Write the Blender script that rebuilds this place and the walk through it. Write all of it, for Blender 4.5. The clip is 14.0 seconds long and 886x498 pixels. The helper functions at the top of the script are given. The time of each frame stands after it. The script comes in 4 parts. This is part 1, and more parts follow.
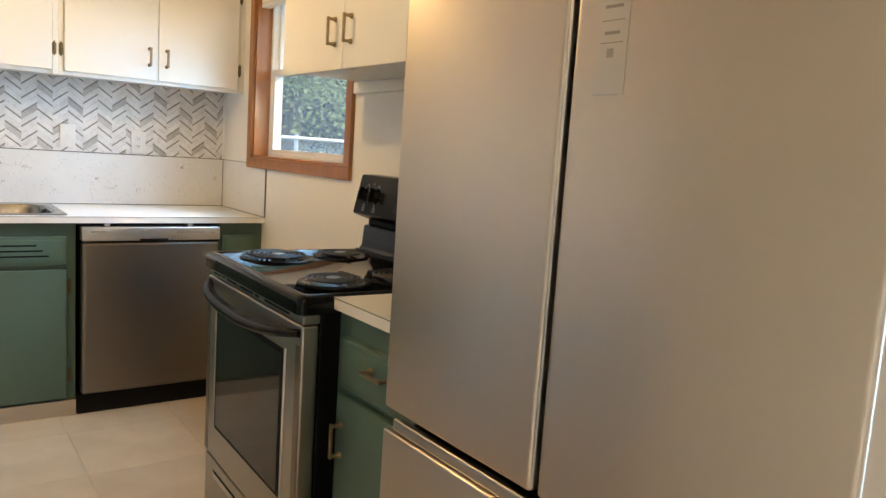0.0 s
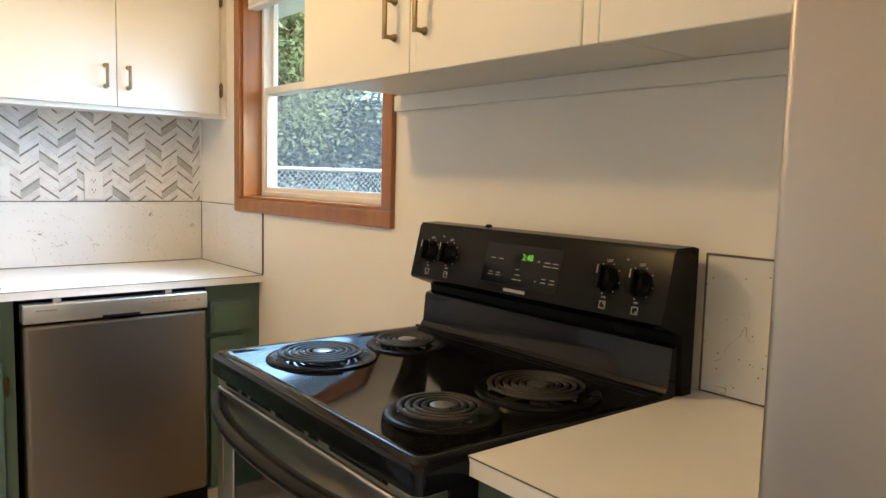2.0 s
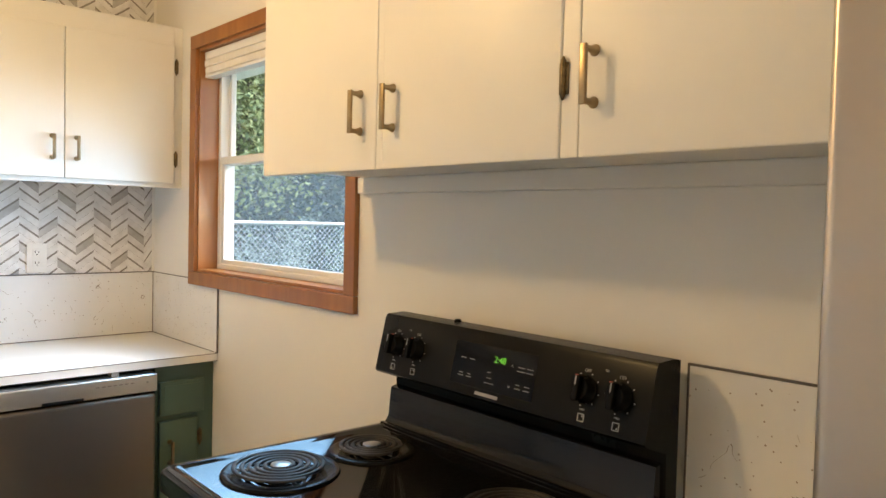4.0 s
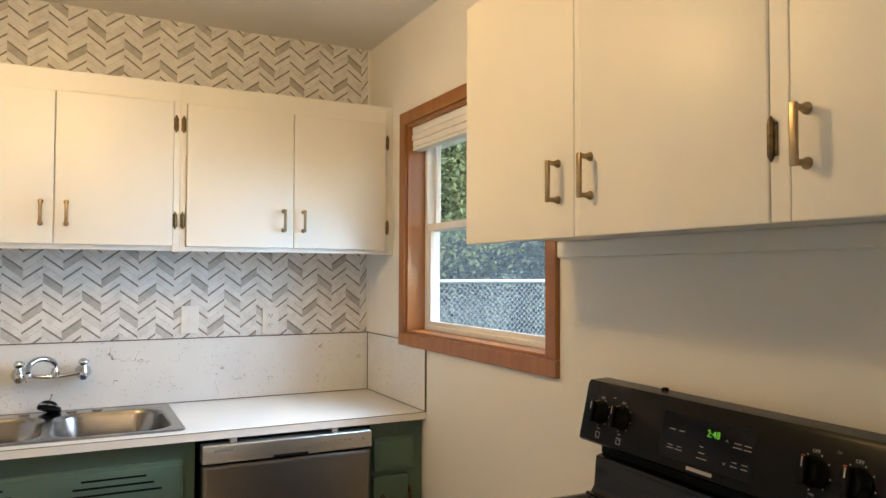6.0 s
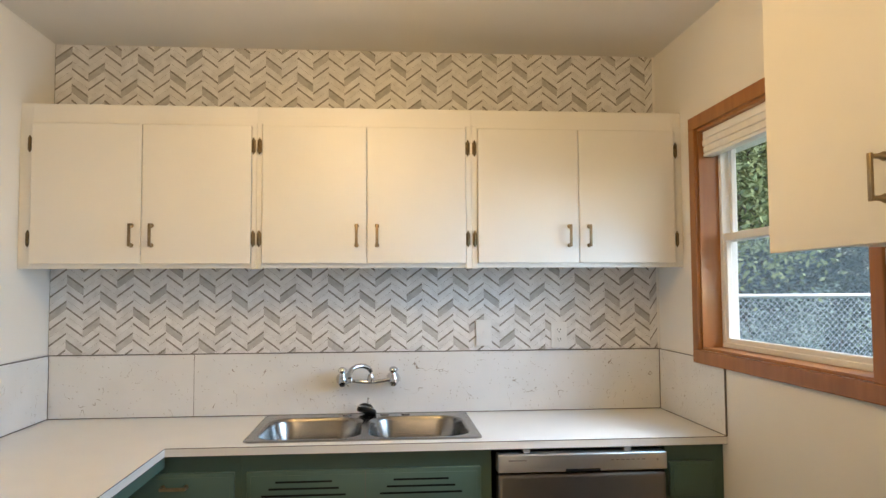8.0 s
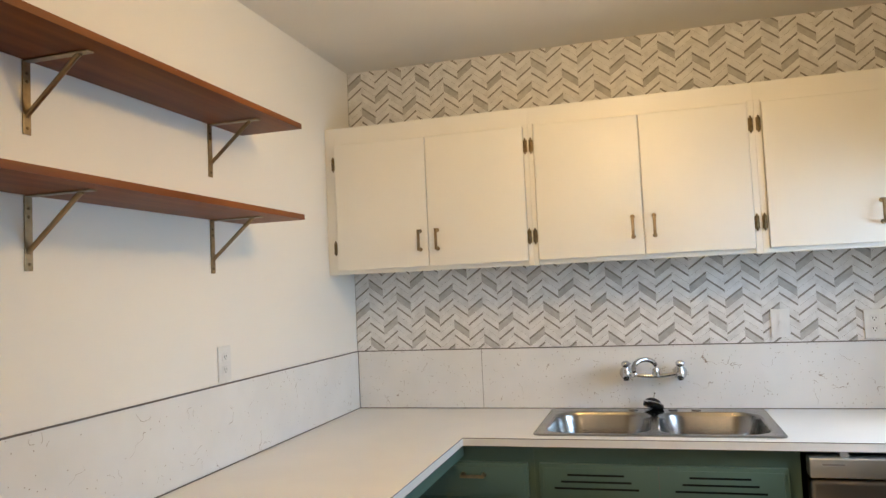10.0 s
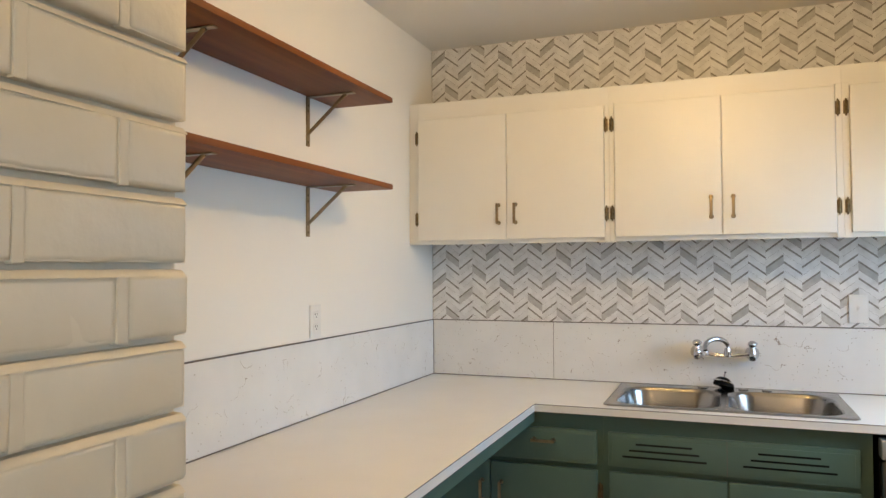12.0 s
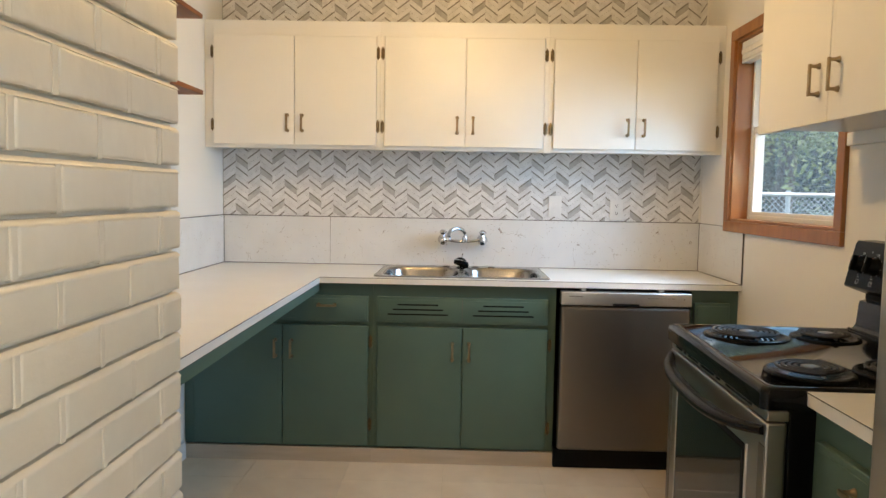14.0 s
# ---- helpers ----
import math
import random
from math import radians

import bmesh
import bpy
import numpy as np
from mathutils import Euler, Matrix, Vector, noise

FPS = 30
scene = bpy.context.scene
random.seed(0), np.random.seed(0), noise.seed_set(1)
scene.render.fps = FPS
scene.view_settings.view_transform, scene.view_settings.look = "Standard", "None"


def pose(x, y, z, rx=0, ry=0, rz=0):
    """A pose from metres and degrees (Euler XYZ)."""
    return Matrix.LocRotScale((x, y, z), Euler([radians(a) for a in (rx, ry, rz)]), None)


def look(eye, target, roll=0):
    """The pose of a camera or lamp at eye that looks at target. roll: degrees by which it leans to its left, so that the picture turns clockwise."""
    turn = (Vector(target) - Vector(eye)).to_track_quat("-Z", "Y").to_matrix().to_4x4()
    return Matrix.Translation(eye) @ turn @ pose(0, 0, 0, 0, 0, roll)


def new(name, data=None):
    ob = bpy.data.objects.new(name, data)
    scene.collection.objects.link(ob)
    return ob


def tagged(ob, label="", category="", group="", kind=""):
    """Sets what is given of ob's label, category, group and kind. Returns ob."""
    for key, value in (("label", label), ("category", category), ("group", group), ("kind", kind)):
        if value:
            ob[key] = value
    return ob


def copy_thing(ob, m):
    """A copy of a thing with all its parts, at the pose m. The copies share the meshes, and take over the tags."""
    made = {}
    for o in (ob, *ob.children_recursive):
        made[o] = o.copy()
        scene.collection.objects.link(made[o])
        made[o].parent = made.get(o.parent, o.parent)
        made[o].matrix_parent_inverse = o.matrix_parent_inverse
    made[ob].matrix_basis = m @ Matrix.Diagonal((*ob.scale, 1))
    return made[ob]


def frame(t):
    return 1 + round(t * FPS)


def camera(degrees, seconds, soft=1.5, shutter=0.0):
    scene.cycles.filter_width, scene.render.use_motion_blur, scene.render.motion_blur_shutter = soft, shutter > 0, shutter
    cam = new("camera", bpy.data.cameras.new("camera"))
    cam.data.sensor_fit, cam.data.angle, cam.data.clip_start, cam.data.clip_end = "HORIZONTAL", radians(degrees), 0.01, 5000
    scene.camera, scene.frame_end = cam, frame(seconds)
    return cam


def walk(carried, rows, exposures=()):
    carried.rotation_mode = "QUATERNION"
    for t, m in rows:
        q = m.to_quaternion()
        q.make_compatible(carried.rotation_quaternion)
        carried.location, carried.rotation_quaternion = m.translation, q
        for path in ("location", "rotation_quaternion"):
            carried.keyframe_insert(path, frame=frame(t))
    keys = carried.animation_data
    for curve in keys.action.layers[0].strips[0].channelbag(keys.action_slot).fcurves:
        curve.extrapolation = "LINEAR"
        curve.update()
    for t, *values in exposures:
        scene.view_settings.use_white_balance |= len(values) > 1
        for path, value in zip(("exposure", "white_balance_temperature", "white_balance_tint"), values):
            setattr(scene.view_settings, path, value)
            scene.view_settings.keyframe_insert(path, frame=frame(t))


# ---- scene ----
cam = camera(62.7, 14.0)
PATH = [
    (0, (-1.45, -4.167, 1.283), (-0.276, -2.567, 1.031), 3.8),
    (0.5, (-1.392, -3.917, 1.292), (-0.26, -2.283, 1.076), 3.2),
    (1, (-1.347, -3.677, 1.288), (-0.216, -2.039, 1.095), 2.4),
    (1.5, (-1.298, -3.458, 1.314), (-0.138, -1.839, 1.139), 1.9),
    (2, (-1.287, -3.32, 1.315), (-0.019, -1.785, 1.122), 1.4),
    (2.2, (-1.277, -3.28, 1.318), (0.033, -1.785, 1.101), 1.2),
    (4.3, (-1.249, -3.237, 1.446), (0.106, -1.767, 1.411), 1.0),
    (4.5, (-1.252, -3.24, 1.45), (0.089, -1.756, 1.447), 1.1),
    (5, (-1.251, -3.239, 1.458), (0.021, -1.696, 1.507), 1.2),
    (5.5, (-1.25, -3.243, 1.46), (-0.152, -1.572, 1.516), 0.6),
    (6, (-1.257, -3.255, 1.462), (-0.352, -1.473, 1.529), 0.2),
    (6.5, (-1.251, -3.257, 1.464), (-0.536, -1.391, 1.545), 0.1),
    (7, (-1.267, -3.253, 1.466), (-0.734, -1.328, 1.562), 0.1),
    (7.5, (-1.272, -3.251, 1.462), (-0.919, -1.286, 1.572), 0.1),
    (8, (-1.259, -3.246, 1.455), (-1.095, -1.256, 1.567), -0.3),
    (8.5, (-1.284, -3.237, 1.446), (-1.301, -1.241, 1.561), -0.7),
    (9, (-1.295, -3.239, 1.453), (-1.507, -1.253, 1.566), -1.2),
    (9.2, (-1.304, -3.242, 1.455), (-1.591, -1.266, 1.568), -1.4),
    (11.3, (-1.306, -3.292, 1.479), (-2.112, -1.465, 1.58), -2.0),
    (11.5, (-1.292, -3.301, 1.46), (-2.112, -1.48, 1.561), -1.5),
    (12, (-1.33, -3.384, 1.43), (-2.045, -1.518, 1.487), -0.3),
    (12.5, (-1.391, -3.552, 1.413), (-1.925, -1.624, 1.417), 0.9),
    (13, (-1.368, -3.714, 1.375), (-1.741, -1.749, 1.351), 1.7),
    (13.5, (-1.319, -3.895, 1.351), (-1.534, -1.908, 1.264), 1.6),
    (14, (-1.344, -4.093, 1.319), (-1.388, -2.099, 1.169), 1.0),
]
walk(cam, [(t, look(eye, target, roll)) for t, eye, target, roll in PATH], exposures=[(0, 2.2), (1, 2.28), (2, 2.4), (4.5, 2.25), (6, 1.95), (8, 1.82), (9, 1.78), (12, 1.78), (14, 1.95)])

# ---- world, lights, exposure ----
world = bpy.data.worlds.new("world")
scene.world = world
world.use_nodes = True
wn = world.node_tree.nodes
sky = wn.new("ShaderNodeTexSky")
sky.sky_type = "NISHITA"
sky.sun_disc = False
sky.sun_elevation = radians(38)
sky.sun_rotation = radians(120)
world.node_tree.links.new(sky.outputs[0], wn["Background"].inputs[0])
wn["Background"].inputs[1].default_value = 0.15


def lamp(name, kind, m, energy, colour, soft=0.1, size=(1, 1), spread=180):
    data = bpy.data.lights.new(name, kind)
    data.energy, data.color = energy, colour
    if kind == "AREA":
        data.shape, data.size, data.size_y = "RECTANGLE", size[0], size[1]
        data.spread = radians(spread)
    elif kind == "SUN":
        data.angle = soft
    else:
        data.shadow_soft_size = soft
    ob = new(name, data)
    ob.matrix_world = m
    return ob


# overcast sun over the garden, the kitchen's ceiling lamp, the dining room's daylight
lamp("sun", "SUN", look((6, -4, 9), (0, -1, 0)), 1.3, (1.0, 0.96, 0.9), radians(45))
lamp("ceiling_lamp_light", "POINT", pose(-1.40, -1.47, 2.26), 7.1, (1.0, 0.645, 0.26), 0.08)
lamp("kitchen_window_light", "AREA", look((0.030, -0.963, 1.58), (-2.6, -0.963, 0.60)), 2.9, (0.33, 0.64, 1.0), size=(0.94, 0.32), spread=120)
lamp("dining_window_light", "AREA", look((-0.02, -5.4, 1.3), (-2.0, -5.1, 1.2)), 6.3, (0.52, 0.77, 1.0), size=(1.5, 1.8))
# added warm fill from the unseen dining end, brightens range counter, refrigerator and brick
lamp("dining_lamp_light", "POINT", pose(-1.15, -4.9, 2.25), 4.6, (1.0, 0.655, 0.31), 0.12)


# ---- materials ----
def mat(name, colour, rough=0.5, metal=0.0, second=None, scale=8.0, stretch=(1, 1, 1), mix=(0.35, 0.7), bump=0.0, bump_scale=60.0,
        bump_stretch=None, rough_var=0.0, coat=0.0, detail=5.0, vary=0.0, island=False, spec=0.5):
    """A surface with a colour that wanders to a second one, fine relief and uneven gloss."""
    m = bpy.data.materials.new(name)
    m.use_nodes = True
    nt = m.node_tree
    nd, lk = nt.nodes, nt.links
    b = nd["Principled BSDF"]
    b.inputs["Roughness"].default_value, b.inputs["Metallic"].default_value = rough, metal
    b.inputs["Coat Weight"].default_value = coat
    b.inputs["Specular IOR Level"].default_value = spec
    tc = nd.new("ShaderNodeTexCoord")

    def noise_at(s, st, d=detail):
        mp = nd.new("ShaderNodeMapping")
        mp.inputs["Scale"].default_value = st
        lk.new(tc.outputs["Object"], mp.inputs[0])
        n = nd.new("ShaderNodeTexNoise")
        n.inputs["Scale"].default_value, n.inputs["Detail"].default_value = s, d
        lk.new(mp.outputs[0], n.inputs["Vector"])
        return n

    second = second or tuple(c * 0.9 for c in colour)
    n = noise_at(scale, stretch)
    ramp = nd.new("ShaderNodeMapRange")
    ramp.inputs[1].default_value, ramp.inputs[2].default_value = mix
    lk.new(n.outputs[0], ramp.inputs[0])
    mx = nd.new("ShaderNodeMix")
    mx.data_type = "RGBA"
    mx.inputs[6].default_value, mx.inputs[7].default_value = (*colour, 1), (*second, 1)
    lk.new(ramp.outputs[0], mx.inputs[0])
    out = mx.outputs[2]
    if vary:
        src = nd.new("ShaderNodeNewGeometry").outputs["Random Per Island"] if island else nd.new("ShaderNodeObjectInfo").outputs["Random"]
        mr = nd.new("ShaderNodeMapRange")
        mr.inputs[3].default_value, mr.inputs[4].default_value = 1 - vary, 1 + vary
        lk.new(src, mr.inputs[0])
        mu = nd.new("ShaderNodeVectorMath")
        mu.operation = "SCALE"
        lk.new(out, mu.inputs[0])
        lk.new(mr.outputs[0], mu.inputs["Scale"])
        out = mu.outputs[0]
    lk.new(out, b.inputs["Base Color"])
    if rough_var:
        mr = nd.new("ShaderNodeMapRange")
        mr.inputs[3].default_value, mr.inputs[4].default_value = max(0.02, rough - rough_var), rough + rough_var
        lk.new(noise_at(scale * 1.7, stretch).outputs[0], mr.inputs[0])
        lk.new(mr.outputs[0], b.inputs["Roughness"])
    if bump:
        bp = nd.new("ShaderNodeBump")
        bp.inputs["Strength"].default_value, bp.inputs["Distance"].default_value = bump, 0.002
        lk.new(noise_at(bump_scale, bump_stretch or stretch).outputs[0], bp.inputs["Height"])
        lk.new(bp.outputs[0], b.inputs["Normal"])
    m["bsdf"] = b.name
    return m


def specks(m, colour, scale, size, threshold, second=None):
    """Small dark flecks and short hairlines printed over a laminate."""
    nt = m.node_tree
    nd, lk = nt.nodes, nt.links
    b = nd["Principled BSDF"]
    src = b.inputs["Base Color"].links[0].from_socket
    tc = nd.new("ShaderNodeTexCoord")
    vo = nd.new("ShaderNodeTexVoronoi")
    vo.inputs["Scale"].default_value = scale
    lk.new(tc.outputs["Object"], vo.inputs["Vector"])
    lt = nd.new("ShaderNodeMath")
    lt.operation = "LESS_THAN"
    lt.inputs[1].default_value = size
    lk.new(vo.outputs["Distance"], lt.inputs[0])
    sep = nd.new("ShaderNodeSeparateColor")
    lk.new(vo.outputs["Color"], sep.inputs[0])
    pick = nd.new("ShaderNodeMath")
    pick.operation = "GREATER_THAN"
    pick.inputs[1].default_value = threshold
    lk.new(sep.outputs[0], pick.inputs[0])
    both = nd.new("ShaderNodeMath")
    both.operation = "MULTIPLY"
    lk.new(lt.outputs[0], both.inputs[0])
    lk.new(pick.outputs[0], both.inputs[1])
    mask = both.outputs[0]
    if second:
        # hairlines: thin level lines of a noise, kept only in a few patches
        n = nd.new("ShaderNodeTexNoise")
        n.inputs["Scale"].default_value, n.inputs["Detail"].default_value = 9, 2
        lk.new(tc.outputs["Object"], n.inputs["Vector"])
        d = nd.new("ShaderNodeMath")
        d.operation = "COMPARE"
        d.inputs[1].default_value, d.inputs[2].default_value = 0.5, 0.0022
        lk.new(n.outputs[0], d.inputs[0])
        n2 = nd.new("ShaderNodeTexNoise")
        n2.inputs["Scale"].default_value = 14
        lk.new(tc.outputs["Object"], n2.inputs["Vector"])
        g = nd.new("ShaderNodeMath")
        g.operation = "GREATER_THAN"
        g.inputs[1].default_value = 0.585
        lk.new(n2.outputs[0], g.inputs[0])
        hl = nd.new("ShaderNodeMath")
        hl.operation = "MULTIPLY"
        lk.new(d.outputs[0], hl.inputs[0])
        lk.new(g.outputs[0], hl.inputs[1])
        mxm = nd.new("ShaderNodeMath")
        mxm.operation = "MAXIMUM"
        lk.new(mask, mxm.inputs[0])
        lk.new(hl.outputs[0], mxm.inputs[1])
        mask = mxm.outputs[0]
    mx = nd.new("ShaderNodeMix")
    mx.data_type = "RGBA"
    lk.new(mask, mx.inputs[0])
    lk.new(src, mx.inputs[6])
    mx.inputs[7].default_value = (*colour, 1)
    lk.new(mx.outputs[2], b.inputs["Base Color"])
    return m


def glow(name, colour, strength):
    m = bpy.data.materials.new(name)
    m.use_nodes = True
    b = m.node_tree.nodes["Principled BSDF"]
    b.inputs["Base Color"].default_value = (0.01, 0.01, 0.01, 1)
    b.inputs["Emission Color"].default_value, b.inputs["Emission Strength"].default_value = (*colour, 1), strength
    return m


def brushed(m):
    """Draws the gloss of a brushed metal out across its grain."""
    nd, lk = m.node_tree.nodes, m.node_tree.links
    tan = nd.new("ShaderNodeTangent")
    tan.direction_type, tan.axis = "RADIAL", "Z"
    b = nd["Principled BSDF"]
    lk.new(tan.outputs[0], b.inputs["Tangent"])
    b.inputs["Anisotropic"].default_value, b.inputs["Anisotropic Rotation"].default_value = 0.7, 0.25
    return m


WALL = mat("wall_paint", (0.83, 0.81, 0.77), 0.55, second=(0.81, 0.79, 0.75), scale=1.5, bump=0.12, bump_scale=140)
CEIL = mat("ceiling_paint", (0.76, 0.74, 0.70), 0.7, second=(0.73, 0.71, 0.67), scale=1.2, bump=0.25, bump_scale=90)
CABW = mat("cabinet_white", (0.80, 0.78, 0.735), 0.38, second=(0.77, 0.75, 0.70), scale=2.5, bump=0.10, bump_scale=70, bump_stretch=(1, 1, 0.2), rough_var=0.06)
GREEN = mat("cabinet_green", (0.078, 0.135, 0.105), 0.42, second=(0.068, 0.12, 0.095), scale=3, bump=0.1, bump_scale=60, bump_stretch=(1, 1, 0.25), rough_var=0.06)
LAMI = specks(mat("counter_laminate", (0.80, 0.785, 0.76), 0.28, second=(0.77, 0.755, 0.73), scale=5),
              (0.36, 0.34, 0.32), 26, 0.045, 0.9)
SPLASH = specks(mat("backsplash_laminate", (0.76, 0.76, 0.755), 0.33, second=(0.71, 0.71, 0.705), scale=6, rough_var=0.05),
                (0.33, 0.28, 0.24), 62, 0.115, 0.25, True)
SEAM = mat("seam_dark", (0.13, 0.11, 0.10), 0.5)
FLOOR = mat("vinyl_tile", (0.60, 0.485, 0.35), 0.40, second=(0.52, 0.405, 0.28), scale=5, bump=0.06, bump_scale=40, rough_var=0.08, vary=0.06)
GROUT = mat("tile_joint", (0.50, 0.40, 0.28), 0.7)
KICK = mat("kick_board", (0.50, 0.42, 0.33), 0.55, second=(0.42, 0.35, 0.27), scale=9, stretch=(0.3, 1, 3))
BASEB = mat("baseboard_paint", (0.7, 0.7, 0.7), 0.5)
WOOD = mat("window_wood", (0.36, 0.145, 0.036), 0.42, second=(0.27, 0.10, 0.024), scale=22, stretch=(1, 1, 0.08), bump=0.12, bump_scale=90, coat=0.15)
SHELFW = mat("shelf_wood", (0.23, 0.072, 0.017), 0.48, spec=0.2, second=(0.15, 0.043, 0.010), scale=16, stretch=(1.5, 0.1, 1), bump=0.08, bump_scale=80)
VINYL = mat("window_vinyl", (0.82, 0.83, 0.84), 0.35, second=(0.78, 0.79, 0.8))
SHADE = mat("shade_fabric", (0.80, 0.78, 0.75), 0.8, second=(0.74, 0.72, 0.69), scale=30, bump=0.2, bump_scale=300)
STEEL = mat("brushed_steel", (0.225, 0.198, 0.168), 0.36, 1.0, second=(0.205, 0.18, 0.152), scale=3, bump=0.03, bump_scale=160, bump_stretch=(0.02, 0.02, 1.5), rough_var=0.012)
STEELV = mat("fridge_steel", (0.53, 0.475, 0.415), 0.30, 1.0, second=(0.50, 0.445, 0.39), scale=2, bump=0.03, bump_scale=160, bump_stretch=(0.03, 1.5, 0.03), rough_var=0.04)
STEELD = mat("oven_steel", (0.42, 0.40, 0.37), 0.33, 1.0, second=(0.38, 0.36, 0.335), scale=3, bump=0.03, bump_scale=160, bump_stretch=(0.02, 0.02, 1.5), rough_var=0.02)
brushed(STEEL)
brushed(STEELV)
SINKM = mat("sink_steel", (0.33, 0.315, 0.30), 0.22, 1.0, second=(0.29, 0.275, 0.26), scale=14, bump=0.04, bump_scale=200, bump_stretch=(0.1, 1, 1), rough_var=0.07)
STEELT = mat("light_steel_trim", (0.64, 0.63, 0.62), 0.36, 1.0)
CHROME = mat("chrome", (0.58, 0.585, 0.60), 0.07, 1.0, second=(0.53, 0.535, 0.55))
BRASS = mat("aged_brass", (0.36, 0.275, 0.17), 0.34, 1.0, second=(0.26, 0.19, 0.11), scale=40, rough_var=0.08)
BRONZE = mat("antique_bronze", (0.20, 0.145, 0.075), 0.36, 1.0, second=(0.09, 0.062, 0.034), scale=90, bump=0.4, bump_scale=200, rough_var=0.1)
ENAMEL = mat("black_enamel", (0.004, 0.004, 0.005), 0.07, second=(0.006, 0.006, 0.006), rough_var=0.03, spec=0.22)
BLACK = mat("black_plastic", (0.006, 0.006, 0.006), 0.26, second=(0.008, 0.008, 0.008), rough_var=0.04, spec=0.10)
MATTE = mat("black_matte", (0.006, 0.006, 0.006), 0.6, spec=0.12)
COIL = mat("burner_coil", (0.03, 0.026, 0.023), 0.45, 0.3, second=(0.018, 0.016, 0.014), scale=40, bump=0.2, bump_scale=200)
OVENG = mat("oven_glass", (0.010, 0.011, 0.010), 0.06, spec=0.3)
PRINT = mat("white_print", (0.36, 0.36, 0.35), 0.5)
REDP = mat("red_print", (0.5, 0.06, 0.03), 0.5)
LED = glow("green_digits", (0.25, 1.0, 0.05), 0.11)
PLATE = mat("outlet_plate", (0.78, 0.775, 0.76), 0.3)
STICK = mat("label_film", (0.5, 0.47, 0.43), 0.32, 0.7)
STICKP = mat("label_print", (0.24, 0.22, 0.2), 0.5)
BRICKP = mat("painted_brick", (0.77, 0.69, 0.56), 0.38, second=(0.71, 0.63, 0.505), scale=7, bump=0.9, bump_scale=30, rough_var=0.08, vary=0.025)
MORTAR = mat("painted_mortar", (0.77, 0.69, 0.56), 0.45, second=(0.71, 0.63, 0.505), scale=12, bump=0.7, bump_scale=60)
WPBASE = mat("wallpaper_line", (0.22, 0.195, 0.175), 0.5, second=(0.30, 0.28, 0.255), scale=30)


# pale veined strips and the grey ones among them
WLIGHT = mat("wallpaper_pale", (0.74, 0.735, 0.73), 0.4, second=(0.60, 0.59, 0.58), scale=26, mix=(0.42, 0.75), vary=0.05)
WGREY = mat("wallpaper_grey", (0.50, 0.49, 0.475), 0.4, second=(0.40, 0.39, 0.38), scale=30, mix=(0.4, 0.7), vary=0.12)
WLIGHTS = mat("wallpaper_pale_far", (0.74, 0.735, 0.73), 0.4, second=(0.60, 0.59, 0.58), scale=26, mix=(0.42, 0.75), vary=0.05, island=True)
WGREYS = mat("wallpaper_grey_far", (0.50, 0.49, 0.475), 0.4, second=(0.40, 0.39, 0.38), scale=30, mix=(0.4, 0.7), vary=0.12, island=True)
SCREEN = bpy.data.materials.new("insect_screen")
SCREEN.use_nodes = True
sn, sl = SCREEN.node_tree.nodes, SCREEN.node_tree.links
mesh_shade = sn.new("ShaderNodeBsdfTranslucent")
mesh_shade.inputs[0].default_value = (0.30, 0.39, 0.47, 1)
see = sn.new("ShaderNodeBsdfTransparent")
both = sn.new("ShaderNodeMixShader")
both.inputs[0].default_value = 0.10
sl.new(see.outputs[0], both.inputs[1])
sl.new(mesh_shade.outputs[0], both.inputs[2])
sl.new(both.outputs[0], sn["Material Output"].inputs[0])
GLASS = bpy.data.materials.new("window_glass")
GLASS.use_nodes = True
gb = GLASS.node_tree.nodes["Principled BSDF"]
gb.inputs["Transmission Weight"].default_value, gb.inputs["Roughness"].default_value, gb.inputs["IOR"].default_value = 1, 0.0, 1.1
gb.inputs["Base Color"].default_value = (0.95, 0.98, 1, 1)
LEAF = mat("foliage", (0.085, 0.108, 0.09), 0.75, second=(0.045, 0.06, 0.05), scale=2, vary=0.35, island=True, spec=0.15)
LEAF2 = mat("needle_foliage", (0.27, 0.30, 0.15), 0.75, spec=0.15, second=(0.19, 0.22, 0.10), scale=2, vary=0.4, island=True)
PALE = mat("pale_foliage", (0.27, 0.32, 0.27), 0.7, spec=0.2, second=(0.20, 0.25, 0.20), scale=2, vary=0.35, island=True)
BARK = mat("bark", (0.09, 0.07, 0.055), 0.8, second=(0.05, 0.04, 0.03), scale=9, stretch=(1, 1, 0.2), bump=0.8, bump_scale=30)
GALV = mat("galvanised_wire", (0.55, 0.56, 0.57), 0.45, 0.6)
LAWN = mat("lawn", (0.10, 0.14, 0.06), 0.9, second=(0.07, 0.09, 0.04), scale=3, bump=0.8, bump_scale=50)
EAVE = mat("eave_paint", (0.72, 0.74, 0.76), 0.6)


# ---- mesh tools ----
def box(bm, x0, x1, y0, y1, z0, z1, bevel=0.0, seg=2):
    """Adds a box to bm, with rounded edges."""
    r = bmesh.ops.create_cube(bm, size=1, matrix=Matrix.Translation(((x0 + x1) / 2, (y0 + y1) / 2, (z0 + z1) / 2))
                              @ Matrix.Diagonal((abs(x1 - x0), abs(y1 - y0), abs(z1 - z0), 1)))
    if bevel:
        vs = set(r["verts"])
        es = [e for e in bm.edges if e.verts[0] in vs and e.verts[1] in vs]
        bmesh.ops.bevel(bm, geom=es, offset=bevel, segments=seg, affect="EDGES", profile=0.6)
    return bm


def bx(*a, **k):
    return box(bmesh.new(), *a, **k)


